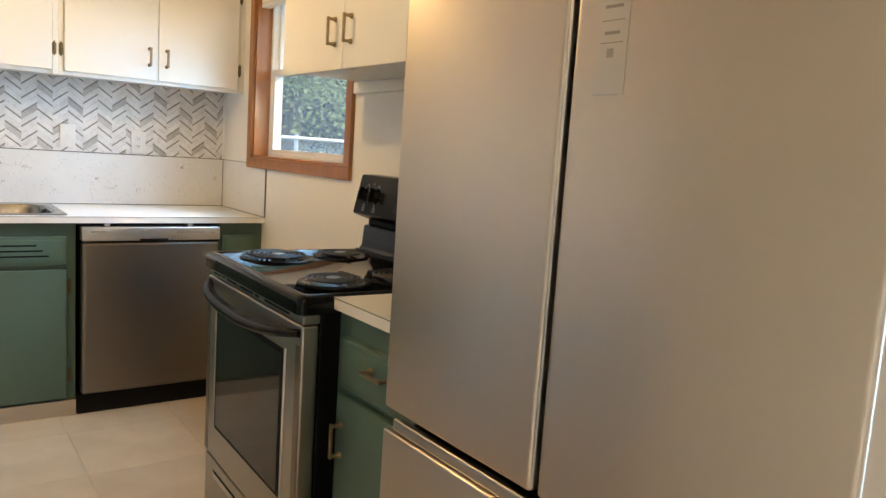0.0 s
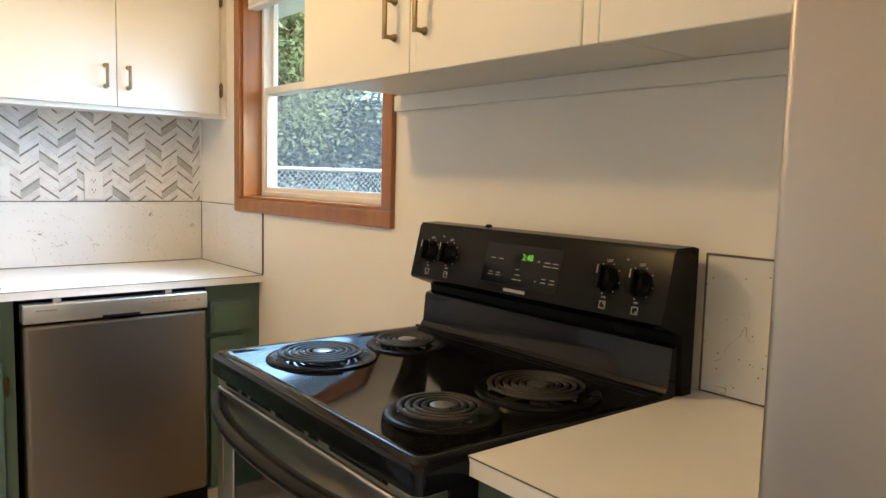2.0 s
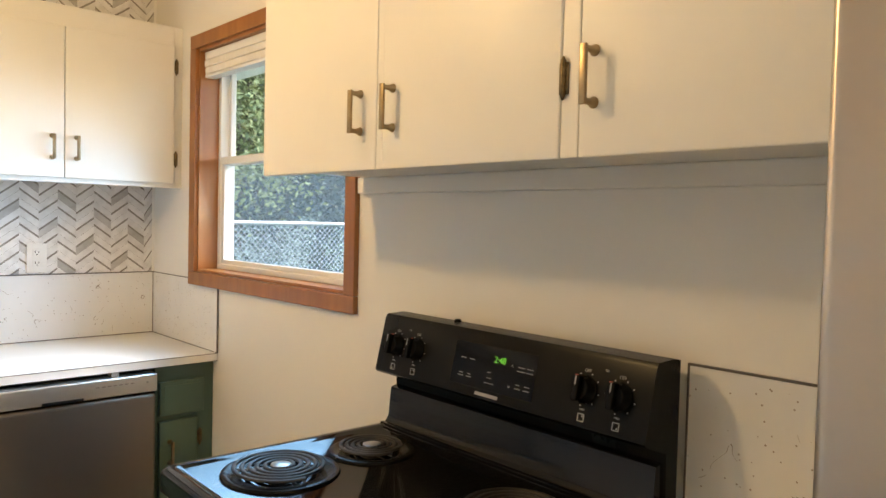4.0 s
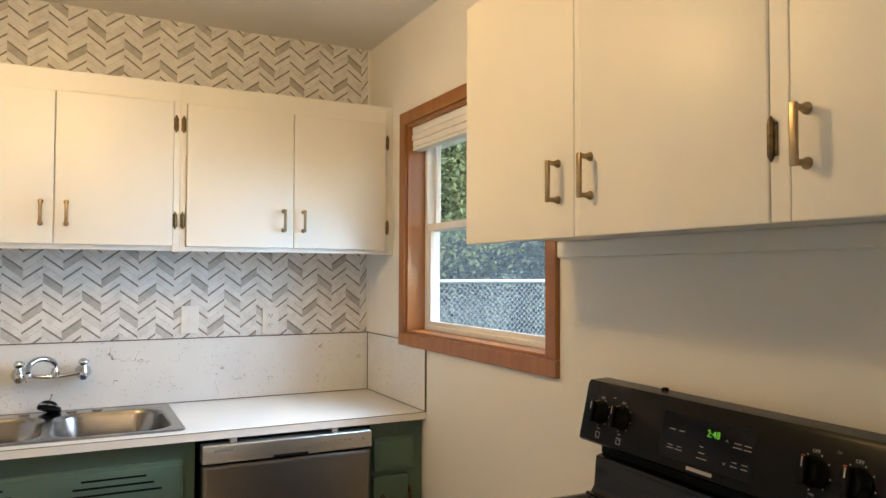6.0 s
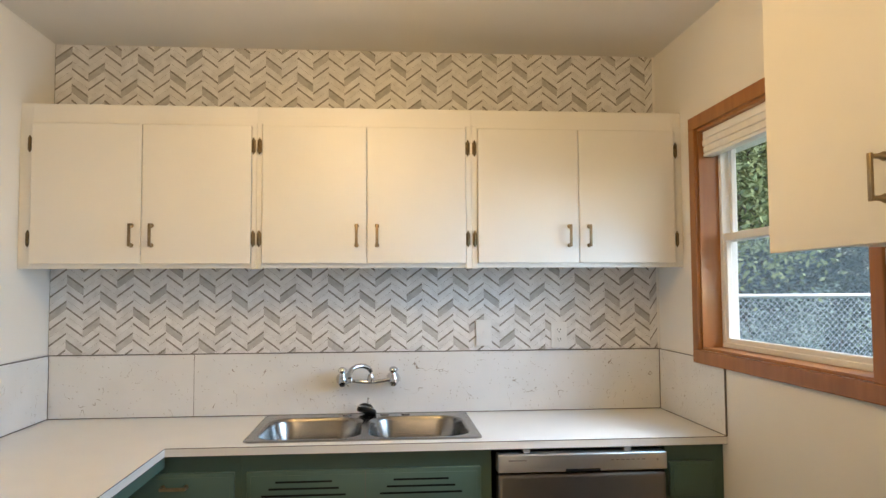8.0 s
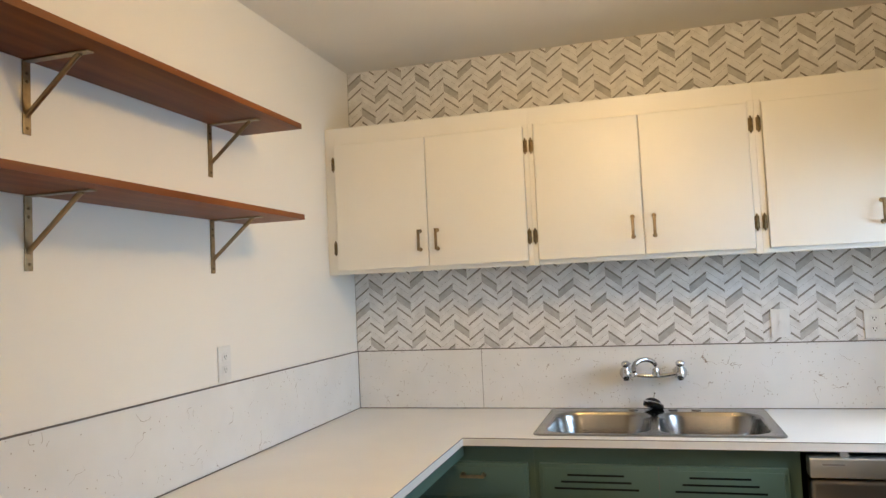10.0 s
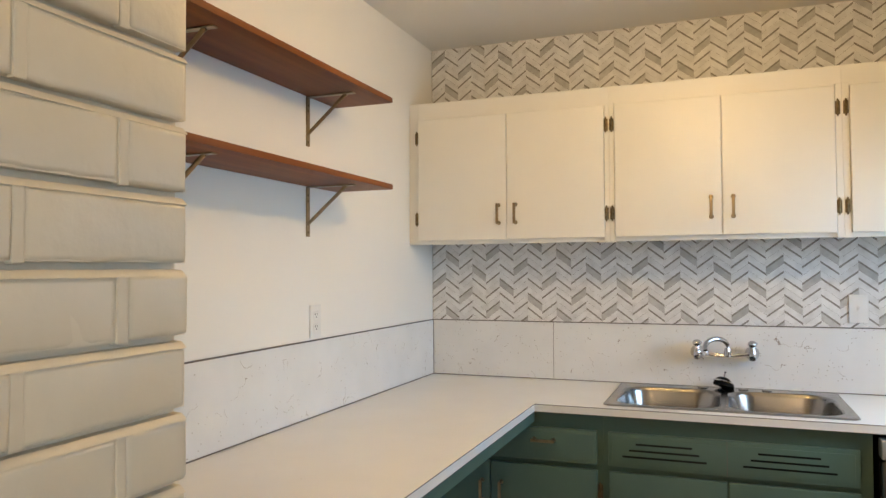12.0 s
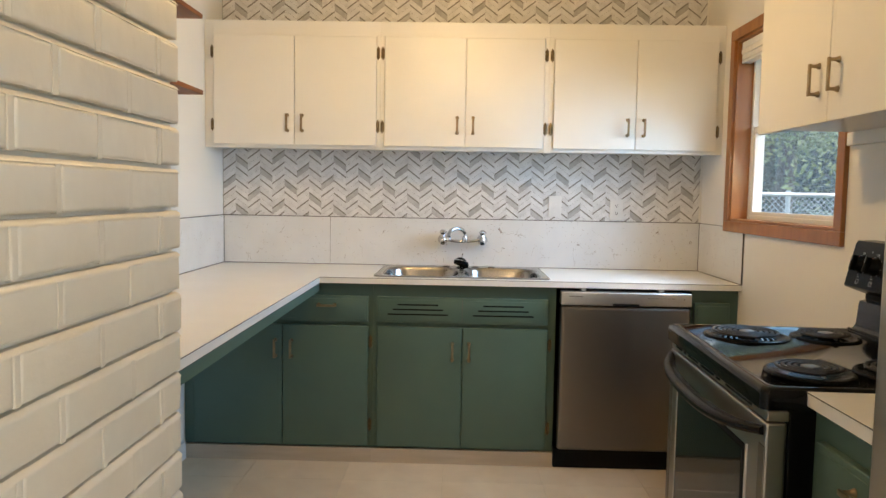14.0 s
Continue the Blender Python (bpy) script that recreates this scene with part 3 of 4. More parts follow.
def sink():
    s = thing("kitchen_sink", pose(-1.3285, -0.308, CT), "stainless steel double-bowl drop-in sink", "sink")
    w, d = (SX1 - SX0) / 2, (SY1 - SY0) / 2
    bowls = ((-w + 0.035, -0.012), (0.012, w - 0.035))
    by0, by1 = -d + 0.028, d - 0.085
    # rim: outer roll and deck with two openings, joined from strips
    bm = bmesh.new()
    outer = rounded(-w, w, -d, d, 0.03)
    o2 = rounded(-w + 0.006, w - 0.006, -d + 0.006, d - 0.006, 0.026)
    loops(bm, [[(x, y, 0.0005) for x, y in outer], [(x, y, 0.004) for x, y in outer], [(x, y, 0.006) for x, y in o2]], False)
    part("rim", bm, SINKM, s, smooth=True)
    z = 0.0055
    dk = bmesh.new()
    for b in ((-w + 0.005, w - 0.005, by1 - 0.001, d - 0.005), (-w + 0.005, w - 0.005, -d + 0.005, by0 + 0.001), (-w + 0.005, bowls[0][0] + 0.001, by0, by1),
              (bowls[0][1] - 0.001, bowls[1][0] + 0.001, by0, by1), (bowls[1][1] - 0.001, w - 0.005, by0, by1)):
        box(dk, *b, z - 0.002, z)
    part("deck", dk, SINKM, s)
    for a, b in bowls:
        bb = bmesh.new()
        r = 0.098
        prof = ((0.0, 0.0052, r), (0.004, 0.001, r), (0.008, -0.012, r), (0.016, -0.08, r), (0.026, -0.125, r), (0.045, -0.152, r), (0.075, -0.166, r * 0.7), (0.10, -0.168, r * 0.5))
        rings = []
        for ins, zz, rr in prof:
            rings.append([(x, y, zz) for x, y in rounded(a + ins, b - ins, by0 + ins, by1 - ins, rr)])
        loops(bb, rings)
        # square corners of the deck between the bowl's round mouth and the strips
        cs = ((b, by1), (a, by1), (a, by0), (b, by0))
        ring = rounded(a, b, by0, by1, r)
        for k, c in enumerate(cs):
            pts = ring[k * 7:(k + 1) * 7]
            vc = bb.verts.new((*c, 0.0053))
            vv = [bb.verts.new((x, y, 0.0053)) for x, y in pts]
            for p, q in zip(vv, vv[1:]):
                bb.faces.new((vc, p, q))
        bowl = part("bowl", bb, SINKM, s, smooth=True)
        part("drain", lathe([(0.042, 0), (0.042, 0.003), (0.036, 0.003), (0.03, -0.004), (0.004, -0.004)], Matrix.Translation(((a + b) / 2, (by0 + by1) / 2, -0.1675)), 24), CHROME, bowl, smooth=True)
    for x in (-0.085, 0.075, 0.165):
        part("hole_cover", lathe([(0.019, 0), (0.019, 0.003), (0.015, 0.005), (0.0, 0.0055)], Matrix.Translation((x, d - 0.042, z)), 20), SINKM, s, smooth=True)


sink()


def taps():
    """Wall-mounted bridge tap: two flanged bodies, lever heads, bridge pipe and a looped spout."""
    t = thing("wall_faucet", pose(-1.325, -0.006, 1.075), "chrome wall-mounted bridge faucet with two handles", "faucet")
    Y = Matrix.Rotation(radians(90), 4, "X")
    for s in (-1, 1):
        x = s * 0.11
        part("flange", lathe([(0.029, 0), (0.029, 0.004), (0.024, 0.012), (0.017, 0.02), (0.0145, 0.045)], Matrix.Translation((x, 0, -0.008)) @ Y, 24), CHROME, t, smooth=True)
        part("valve_body", lathe([(0.0, -0.034), (0.012, -0.03), (0.018, -0.018), (0.018, 0.006), (0.0135, 0.012), (0.0135, 0.02), (0.012, 0.026)], Matrix.Translation((x, -0.05, -0.004)), 20), CHROME, t, smooth=True)
        hd = part("tap_handle", lathe([(0.012, 0.0), (0.0165, 0.004), (0.019, 0.012), (0.0165, 0.02), (0.009, 0.026), (0.0, 0.0275)], Matrix.Translation((x, -0.05, 0.022)), 20), CHROME, t, smooth=True)
        for a in (20, 140, 260):
            part("lug", lathe([(0.0055, 0), (0.006, 0.014), (0.004, 0.021), (0, 0.022)], Matrix.Translation((x, -0.05, 0.033)) @ Matrix.Rotation(radians(a), 4, "Z") @ Matrix.Rotation(radians(80), 4, "Y"), 10), CHROME, hd, smooth=True)
    pts = [(x, -0.05 - 0.008 * math.cos(x / 0.1 * 1.5), -0.006 - 0.010 * math.cos(x / 0.1 * 1.57)) for x in [-0.1 + 0.01 * i for i in range(21)]]
    part("bridge_pipe", tube(pts, 0.0078, 12), CHROME, t, smooth=True)
    part("spout_hub", lathe([(0.0, -0.02), (0.014, -0.016), (0.016, 0.0), (0.0135, 0.012), (0.011, 0.022)], Matrix.Translation((0.012, -0.058, -0.004)), 18), CHROME, t, smooth=True)
    arc = [(0.012, -0.058, 0.012)]
    for i in range(15):
        a = radians(10 + 190 * i / 14)
        arc.append((-0.032 + 0.044 * math.cos(a), -0.06 - 0.10 * i / 14, 0.024 + 0.034 * math.sin(a)))
    part("spout", tube(arc, [0.0105] * 12 + [0.0098] * 4, 14), CHROME, t, smooth=True)
    e = arc[-1]
    part("nozzle", lathe([(0.011, 0), (0.0125, -0.004), (0.0125, -0.016), (0.010, -0.018)], Matrix.Translation(e), 16), CHROME, t, smooth=True)


taps()

# strainer basket lying on the back rim of the sink
sp = thing("sink_stopper", pose(-1.332, -0.075, CT + 0.0058), "black rubber sink strainer with chrome rim, tilted on the sink", "sink strainer")
tilt = Matrix.Rotation(radians(14), 4, "Y") @ Matrix.Rotation(radians(-16), 4, "X")
part("rubber_base", lathe([(0.040, 0.0), (0.044, 0.006), (0.041, 0.016), (0.034, 0.022), (0.03, 0.024)], Matrix.Translation((0, 0, 0.010)) @ tilt, 24), BLACK, sp, smooth=True)
part("chrome_ring", lathe([(0.042, 0.0), (0.043, 0.003), (0.040, 0.007), (0.036, 0.006)], Matrix.Translation((0, 0, 0.026)) @ tilt, 24), CHROME, sp, smooth=True)
part("basket", lathe([(0.034, 0.0), (0.03, 0.01), (0.018, 0.018), (0.006, 0.02)], Matrix.Translation((0, 0, 0.030)) @ tilt, 20), BLACK, sp, smooth=True)
part("stem", lathe([(0.003, 0.0), (0.003, 0.022), (0.005, 0.024), (0.005, 0.028), (0, 0.03)], Matrix.Translation((0.003, 0, 0.046)) @ tilt, 10), CHROME, sp, smooth=True)


# ---- dishwasher ----
def dishwasher():
    d = thing("dishwasher", pose(-0.547, 0, 0), "stainless steel built-in dishwasher under the counter", "dishwasher")
    w = 0.308
    part("tub", bx(-w + 0.004, w - 0.004, -0.59, -0.02, 0.05, 0.868), MATTE, d)
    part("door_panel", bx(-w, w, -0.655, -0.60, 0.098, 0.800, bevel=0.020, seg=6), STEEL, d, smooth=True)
    cp = bx(-w, w, -0.662, -0.60, 0.806, 0.869, bevel=0.006, seg=3)
    panel = part("control_panel", cp, STEELT, d, "lighter steel control strip", smooth=True)
    part("pocket_handle", bx(-0.065, 0.062, -0.6632, -0.64, 0.8065, 0.816, bevel=0.002), MATTE, panel, "dark recessed pull")
    part("name_mark", bx(-0.27, -0.205, -0.6626, -0.66, 0.846, 0.851), STICKP, panel)
    for i in range(7):
        part("button_mark", bx(0.10 + i * 0.019, 0.112 + i * 0.019, -0.6626, -0.66, 0.843, 0.846), STICKP, panel)
    part("indicator", bx(0.268, 0.276, -0.6628, -0.66, 0.838, 0.846, bevel=0.001), PRINT, panel)
    part("kick_plate", bx(-w - 0.012, w + 0.01, -0.622, -0.585, 0.0, 0.094, bevel=0.003), MATTE, d, "black kick plate")
    for s in (-0.2, 0.17):
        part("mounting_tab", bx(s - 0.012, s + 0.012, -0.64, -0.60, 0.8695, 0.8838), STICKP, d)


dishwasher()


# ---- range ----
def coil(radius, turns):
    pts = []
    n = turns * 36
    for i in range(n + 1):
        a = 2 * math.pi * i / 36
        r = 0.022 + (radius - 0.022) * i / n
        pts.append((r * math.cos(a), r * math.sin(a), 0.0))
    return tube(pts, 0.0048, 8, flat=0.75)


def text_mesh(body, size, material, parent, m, name="lettering"):
    cu = bpy.data.curves.new(name, "FONT")
    cu.body, cu.size, cu.extrude, cu.align_x, cu.align_y = body, size, 0.0002, "CENTER", "CENTER"
    ob = new("text_tmp", cu)
    me = bpy.data.meshes.new_from_object(ob.evaluated_get(bpy.context.evaluated_depsgraph_get()))
    bpy.data.objects.remove(ob)
    bpy.data.curves.remove(cu)
    me.materials.clear()
    me.materials.append(material)
    o = new(name, me)
    o.parent = parent
    o.matrix_local = m
    return o


RY0, RANGE_TURN = -2.180, -1.6


def kitchen_range():
    """Freestanding coil range. Local: x along the wall, front towards -y."""
    r = thing("electric_range", Matrix.Translation((-0.02, RY0, 0)) @ RW @ Matrix.Rotation(radians(RANGE_TURN), 4, "Z"),
              "black and stainless freestanding electric coil range", "stove")
    w = 0.394
    part("side_body", bx(-w + 0.004, w - 0.004, -0.60, -0.03, 0.02, 0.885, bevel=0.004), BLACK, r)
    # oven door with its window
    fx = w - 0.006
    door = part("oven_door", bx(-fx, fx, -0.648, -0.602, 0.235, 0.842, bevel=0.007, seg=3), STEELD, r, smooth=True)
    for a, b in ((-fx + 0.002, -fx + 0.034), (fx - 0.034, fx - 0.002)):
        part("door_edge", bx(a, b, -0.6495, -0.64, 0.243, 0.79, bevel=0.002), STEEL, door, "lighter steel edge strip")
    part("door_frame", bx(-0.285, 0.285, -0.6515, -0.645, 0.345, 0.757, bevel=0.004), MATTE, door)
    part("oven_window", bx(-0.268, 0.268, -0.6535, -0.6495, 0.358, 0.745, bevel=0.002), OVENG, door, "dark tinted oven glass")
    for a, b in ((-0.292, -0.285), (0.285, 0.292)):
        part("window_trim", bx(a, b, -0.6525, -0.645, 0.340, 0.762, bevel=0.002), STEELT, door)
    pts = []
    for i in range(25):
        u = -1 + i / 12
        pts.append((u * (fx - 0.012), -0.648 - 0.046 * (1 - abs(u) ** 4), 0.822 - 0.030 * (1 - u * u)))
    part("door_handle", tube(pts, [0.014 + 0.009 * (1 - abs(-1 + i / 12) ** 2) for i in range(25)], 16, flat=0.72), BLACK, door, "curved black bar handle", smooth=True)
    vent = part("vent_strip", bx(-fx, fx, -0.646, -0.60, 0.845, 0.868, bevel=0.003), STEELD, r)
    for a, b in ((-0.34, -0.27), (-0.255, -0.225), (-0.21, -0.11), (-0.09, 0.03), (0.045, 0.08), (0.12, 0.30)):
        part("vent_slot", bx(a, b, -0.6466, -0.64, 0.853, 0.8595, bevel=0.0008), MATTE, vent)
    dr = part("storage_drawer", bx(-fx, fx, -0.645, -0.602, 0.045, 0.226, bevel=0.007, seg=3), STEELD, r, smooth=True)
    part("drawer_recess", bx(-0.30, 0.30, -0.6462, -0.63, 0.165, 0.196, bevel=0.002), STEELT, dr)
    part("drawer_shadow", bx(-0.295, 0.295, -0.6466, -0.64, 0.183, 0.194, bevel=0.001), MATTE, dr)
    part("plinth", bx(-w + 0.02, w - 0.02, -0.60, -0.05, 0.0, 0.03), MATTE, r)
    # cooktop: rolled rim round a sunk deck
    top = bmesh.new()
    o = [(-w - 0.001, -0.662), (w + 0.001, -0.05)]
    rings = []
    for ins, z, rr in ((0.0, 0.872, 0.018), (0.0, 0.905, 0.018), (0.004, 0.915, 0.018), (0.010, 0.920, 0.018), (0.026, 0.920, 0.014), (0.034, 0.9152, 0.012)):
        rings.append([(x, y, z) for x, y in rounded(o[0][0] + ins, o[1][0] - ins, o[0][1] + ins, o[1][1] - ins, rr, 4)])
    loops(top, rings)
    ck = part("cooktop", top, ENAMEL, r, "glossy black enamel cooktop", smooth=True)
    for x, y, rad, turns in ((-0.222, -0.475, 0.098, 5), (-0.222, -0.248, 0.074, 4), (0.228, -0.490, 0.078, 4), (0.226, -0.258, 0.098, 5)):
        bw = part("drip_pan", lathe([(rad * 0.3, -0.002), (rad * 0.8, -0.001), (rad + 0.006, 0.0045), (rad + 0.014, 0.007), (rad + 0.021, 0.005), (rad + 0.023, 0.0005)], Matrix.Translation((x, y, 0.9155)), 40, cap=False), BLACK, r, smooth=True)
        part("coil_element", coil(rad, turns), COIL, bw, "dark spiral heating coil", smooth=True).matrix_local = pose(x, y, 0.931)
        part("centre_cap", lathe([(0.0, -0.004), (0.021, -0.003), (0.021, 0.003), (0.016, 0.0045), (0.0, 0.005)], None, 24), STEELD, bw, "steel centre medallion", smooth=True).matrix_local = pose(x, y, 0.930)
        for a in (30, 150, 270):
            part("coil_support", bx(-0.0015, 0.0015, 0.018, rad - 0.002, -0.008, -0.003), STEELT, bw).matrix_local = pose(x, y, 0.930, 0, 0, a)
    # backguard: swept splash panel and tilted console
    prof = [(-0.105, 0.9125), (-0.088, 0.922), (-0.078, 0.935), (-0.072, 1.0), (-0.070, 1.008), (-0.055, 1.012), (-0.02, 1.012), (-0.02, 0.9125)]
    bg = bmesh.new()
    vs = [[bg.verts.new((x, y, z)) for y, z in prof] for x in (-w + 0.006, w - 0.006)]
    k = len(prof)
    for i in range(k):
        bg.faces.new((vs[0][i], vs[0][(i + 1) % k], vs[1][(i + 1) % k], vs[1][i]))
    bg.faces.new(vs[0][::-1])
    bg.faces.new(vs[1])
    part("splash_panel", bg, ENAMEL, r, smooth=True)
    step = bmesh.new()
    for i, (y, z) in enumerate(((-0.118, 0.9155), (-0.108, 0.919), (-0.098, 0.923))):
        box(step, -w + 0.004, w - 0.004, y - 0.004, y + 0.006, 0.911, z, bevel=0.0015)
    part("rear_ledge", step, ENAMEL, r)
    cprof = [(-0.112, 1.052), (-0.118, 1.058), (-0.088, 1.188), (-0.082, 1.197), (-0.03, 1.199), (-0.012, 1.195), (-0.012, 0.90), (-0.045, 0.90), (-0.05, 1.03)]
    cg = bmesh.new()
    k = len(cprof)
    vs = [[cg.verts.new((x, y, z)) for y, z in cprof] for x in (-w, w)]
    for i in range(k):
        cg.faces.new((vs[0][i], vs[0][(i + 1) % k], vs[1][(i + 1) % k], vs[1][i]))
    cg.faces.new(vs[0][::-1])
    cg.faces.new(vs[1])
    con = part("console", cg, BLACK, r, "black control console", smooth=True)
    # the console's face: u along x, v up along the slope
    slope = math.atan2(0.030, 0.130)
    FACE = Matrix.Translation((0, -0.103, 1.123)) @ Matrix.Rotation(-slope, 4, "X") @ Matrix.Rotation(radians(90), 4, "X")

    def onface(u, v, out=0.0):
        return FACE @ Matrix.Translation((u, v, out))

    def plate(name, u0, u1, v0, v1, out, material, parent, label=""):
        p = part(name, bx(u0, u1, v0, v1, -0.001, out), material, parent, label)
        if parent is con:
            p.matrix_local = FACE
        return p

    disp = plate("display_panel", -0.115, 0.128, -0.046, 0.047, 0.0007, ENAMEL, con, "glossy black display window")
    for b in ((-0.117, 0.130, 0.047, 0.0485), (-0.117, 0.130, -0.0475, -0.046), (-0.117, -0.115, -0.046, 0.047)):
        plate("display_edge", *b, 0.0012, MATTE, con)
    text_mesh("2:48", 0.020, LED, disp, Matrix.Translation((0.026, 0.021, 0.0009)), "clock_digits")
    for u, v, l in ((-0.085, 0.012, 0.018), (-0.058, 0.012, 0.016), (-0.085, -0.021, 0.014), (-0.085, -0.027, 0.018), (-0.06, -0.021, 0.012), (-0.06, -0.027, 0.017), (0.0, -0.008, 0.01), (0.002, -0.02, 0.016),
                    (0.004, -0.031, 0.028), (0.088, 0.016, 0.018), (0.088, 0.008, 0.022), (0.112, 0.016, 0.016), (0.112, 0.008, 0.018), (0.085, -0.02, 0.012), (0.085, -0.028, 0.016), (0.11, -0.02, 0.014), (0.11, -0.028, 0.016)):
        plate("label_bar", u - l / 2, u + l / 2, v - 0.0008, v + 0.0008, 0.001, PRINT, disp)
    for v, s in ((0.013, 1), (-0.024, -1)):
        arrow = bmesh.new()
        a = [arrow.verts.new(p) for p in ((-0.005, 0, 0), (0, 0.006 * s, 0), (0.005, 0, 0), (0, 0.0035 * s, 0))]
        arrow.faces.new((a[0], a[1], a[3]))
        arrow.faces.new((a[1], a[2], a[3]))
        part("arrow_mark", arrow, PRINT, disp).matrix_local = Matrix.Translation((0.062, v, 0.0011))
    # maker's name as a plain bar
    plate("name_bar", -0.032, 0.036, -0.0605, -0.0535, 0.0008, PRINT, con)
    for u in (-0.327, -0.25, 0.252, 0.33):
        kb = part("control_knob", lathe([(0.027, 0.0), (0.027, 0.004), (0.0235, 0.007), (0.021, 0.02), (0.019, 0.022), (0.0, 0.022)], None, 28), BLACK, con, smooth=True)
        kb.matrix_local = onface(u, 0.004)
        part("knob_grip", bx(-0.0065, 0.0065, -0.024, 0.024, 0.016, 0.034, bevel=0.004, seg=3), BLACK, kb, smooth=True)
        part("knob_pointer", bx(-0.0012, 0.0012, 0.006, 0.0225, 0.0335, 0.0345), PRINT, kb)
        text_mesh("OFF", 0.0085, PRINT, con, onface(u, 0.039, 0.0003), "off_mark")
        plate("red_mark", u - 0.028, u - 0.021, 0.026, 0.0285, 0.0005, REDP, con)
        for a in (40, 80, 130, 170, 215, 250, 300):
            q = radians(a - 90)
            uu, vv = u + 0.0315 * math.sin(q), 0.004 - 0.0315 * math.cos(q)
            plate("dial_mark", uu - 0.0012, uu + 0.0012, vv - 0.0012, vv + 0.0012, 0.0005, PRINT, con)
        text_mesh("MED", 0.0055, PRINT, con, onface(u, -0.034, 0.0003), "dial_word")
        sq = bmesh.new()
        for b in ((-0.0075, 0.0075, 0.006, 0.0075), (-0.0075, 0.0075, -0.0075, -0.006), (-0.0075, -0.006, -0.006, 0.006), (0.006, 0.0075, -0.006, 0.006)):
            box(sq, *b, 0, 0.0006)
        cu, cv = (-0.003 if u == -0.327 else 0.003), (-0.003 if u in (-0.327, 0.33) else 0.003)
        box(sq, cu - 0.0016, cu + 0.0016, cv - 0.0016, cv + 0.0016, 0, 0.0006)
        part("burner_symbol", sq, PRINT, con).matrix_local = onface(u, -0.049, 0.0)
    for u in (-0.288, 0.291):
        text_mesh("On", 0.0065, PRINT, con, onface(u + 0.003, 0.046, 0.0003), "on_mark")
    part("vent_knob", lathe([(0.008, 0), (0.009, 0.003), (0.006, 0.006), (0, 0.0065)], Matrix.Translation((-0.18, -0.035, 1.198)), 14), BLACK, r, smooth=True)


kitchen_range()


# ---- refrigerator ----
def fridge():
    f = thing("refrigerator", Matrix.Translation((-0.047, -3.4705, 0)) @ RW, "stainless steel french-door bottom-freezer refrigerator", "refrigerator")
    w, hb = 0.4145, 1.775
    part("cabinet_body", bx(-w + 0.004, w - 0.004, -0.625, -0.01, 0.03, hb - 0.015, bevel=0.006), STEELT, f, "pale grey side panels", smooth=True)
    part("gasket", bx(-w + 0.012, w - 0.012, -0.634, -0.62, 0.07, hb - 0.02), MATTE, f)
    split = -0.007
    for x0, x1 in ((-w, split - 0.009), (split + 0.005, w)):
        dd = part("fridge_door", bx(x0, x1, -0.70, -0.635, 0.814, hb, bevel=0.009, seg=5), STEELV, f, "brushed stainless door", smooth=True)
    # highlight along the left door's edge, put in as a paler strip
    part("door_edge", bx(split - 0.0088, split - 0.0035, -0.6985, -0.66, 0.82, hb - 0.01, bevel=0.0015), STEELT, f, "pale steel strip in place of the door edge's highlight")
    part("centre_mullion", bx(split - 0.02, split + 0.02, -0.655, -0.632, 0.78, hb - 0.02), MATTE, f)
    fz = part("freezer_drawer", bx(-w, w, -0.70, -0.635, 0.10, 0.772, bevel=0.005, seg=3), STEELV, f, "brushed stainless freezer drawer", smooth=True)
    part("grip_lip", bx(-w + 0.02, w - 0.02, -0.692, -0.676, 0.772, 0.796, bevel=0.005, seg=3), STEELD, fz, smooth=True)
    part("grip_channel", bx(-w + 0.025, w - 0.025, -0.68, -0.64, 0.765, 0.776), MATTE, fz)
    part("toe_grille", bx(-w + 0.02, w - 0.02, -0.64, -0.55, 0.01, 0.09, bevel=0.004), MATTE, f)
    for sx in (-1, 1):
        for y in (-0.58, -0.08):
            part("foot", lathe([(0.02, 0), (0.02, 0.02), (0.012, 0.022), (0.012, 0.04)], Matrix.Translation((sx * 0.36, y, 0)), 14), BLACK, f, smooth=True)
    lb = part("energy_label", bx(0.039, 0.088, -0.7012, -0.699, 1.372, 1.60), STICK, f, "translucent film label with grey print")
    for i, (z, hw, t) in enumerate(((1.48, 0.014, 0.004), (1.463, 0.018, 0.0012), (1.448, 0.012, 0.004), (1.436, 0.018, 0.0012), (1.50, 0.018, 0.0012), (1.515, 0.015, 0.004), (1.54, 0.018, 0.0015))):
        part("label_bar", bx(0.063 - hw, 0.063 + hw, -0.7016, -0.7005, z - t / 2, z + t / 2), STICKP, lb)
    part("label_mark", bx(0.057, 0.067, -0.7016, -0.7005, 1.418, 1.429), STICKP, lb)
    part("film_edge", bx(0.039, 0.081, -0.7018, -0.7008, 1.3715, 1.3735), PRINT, lb)


fridge()


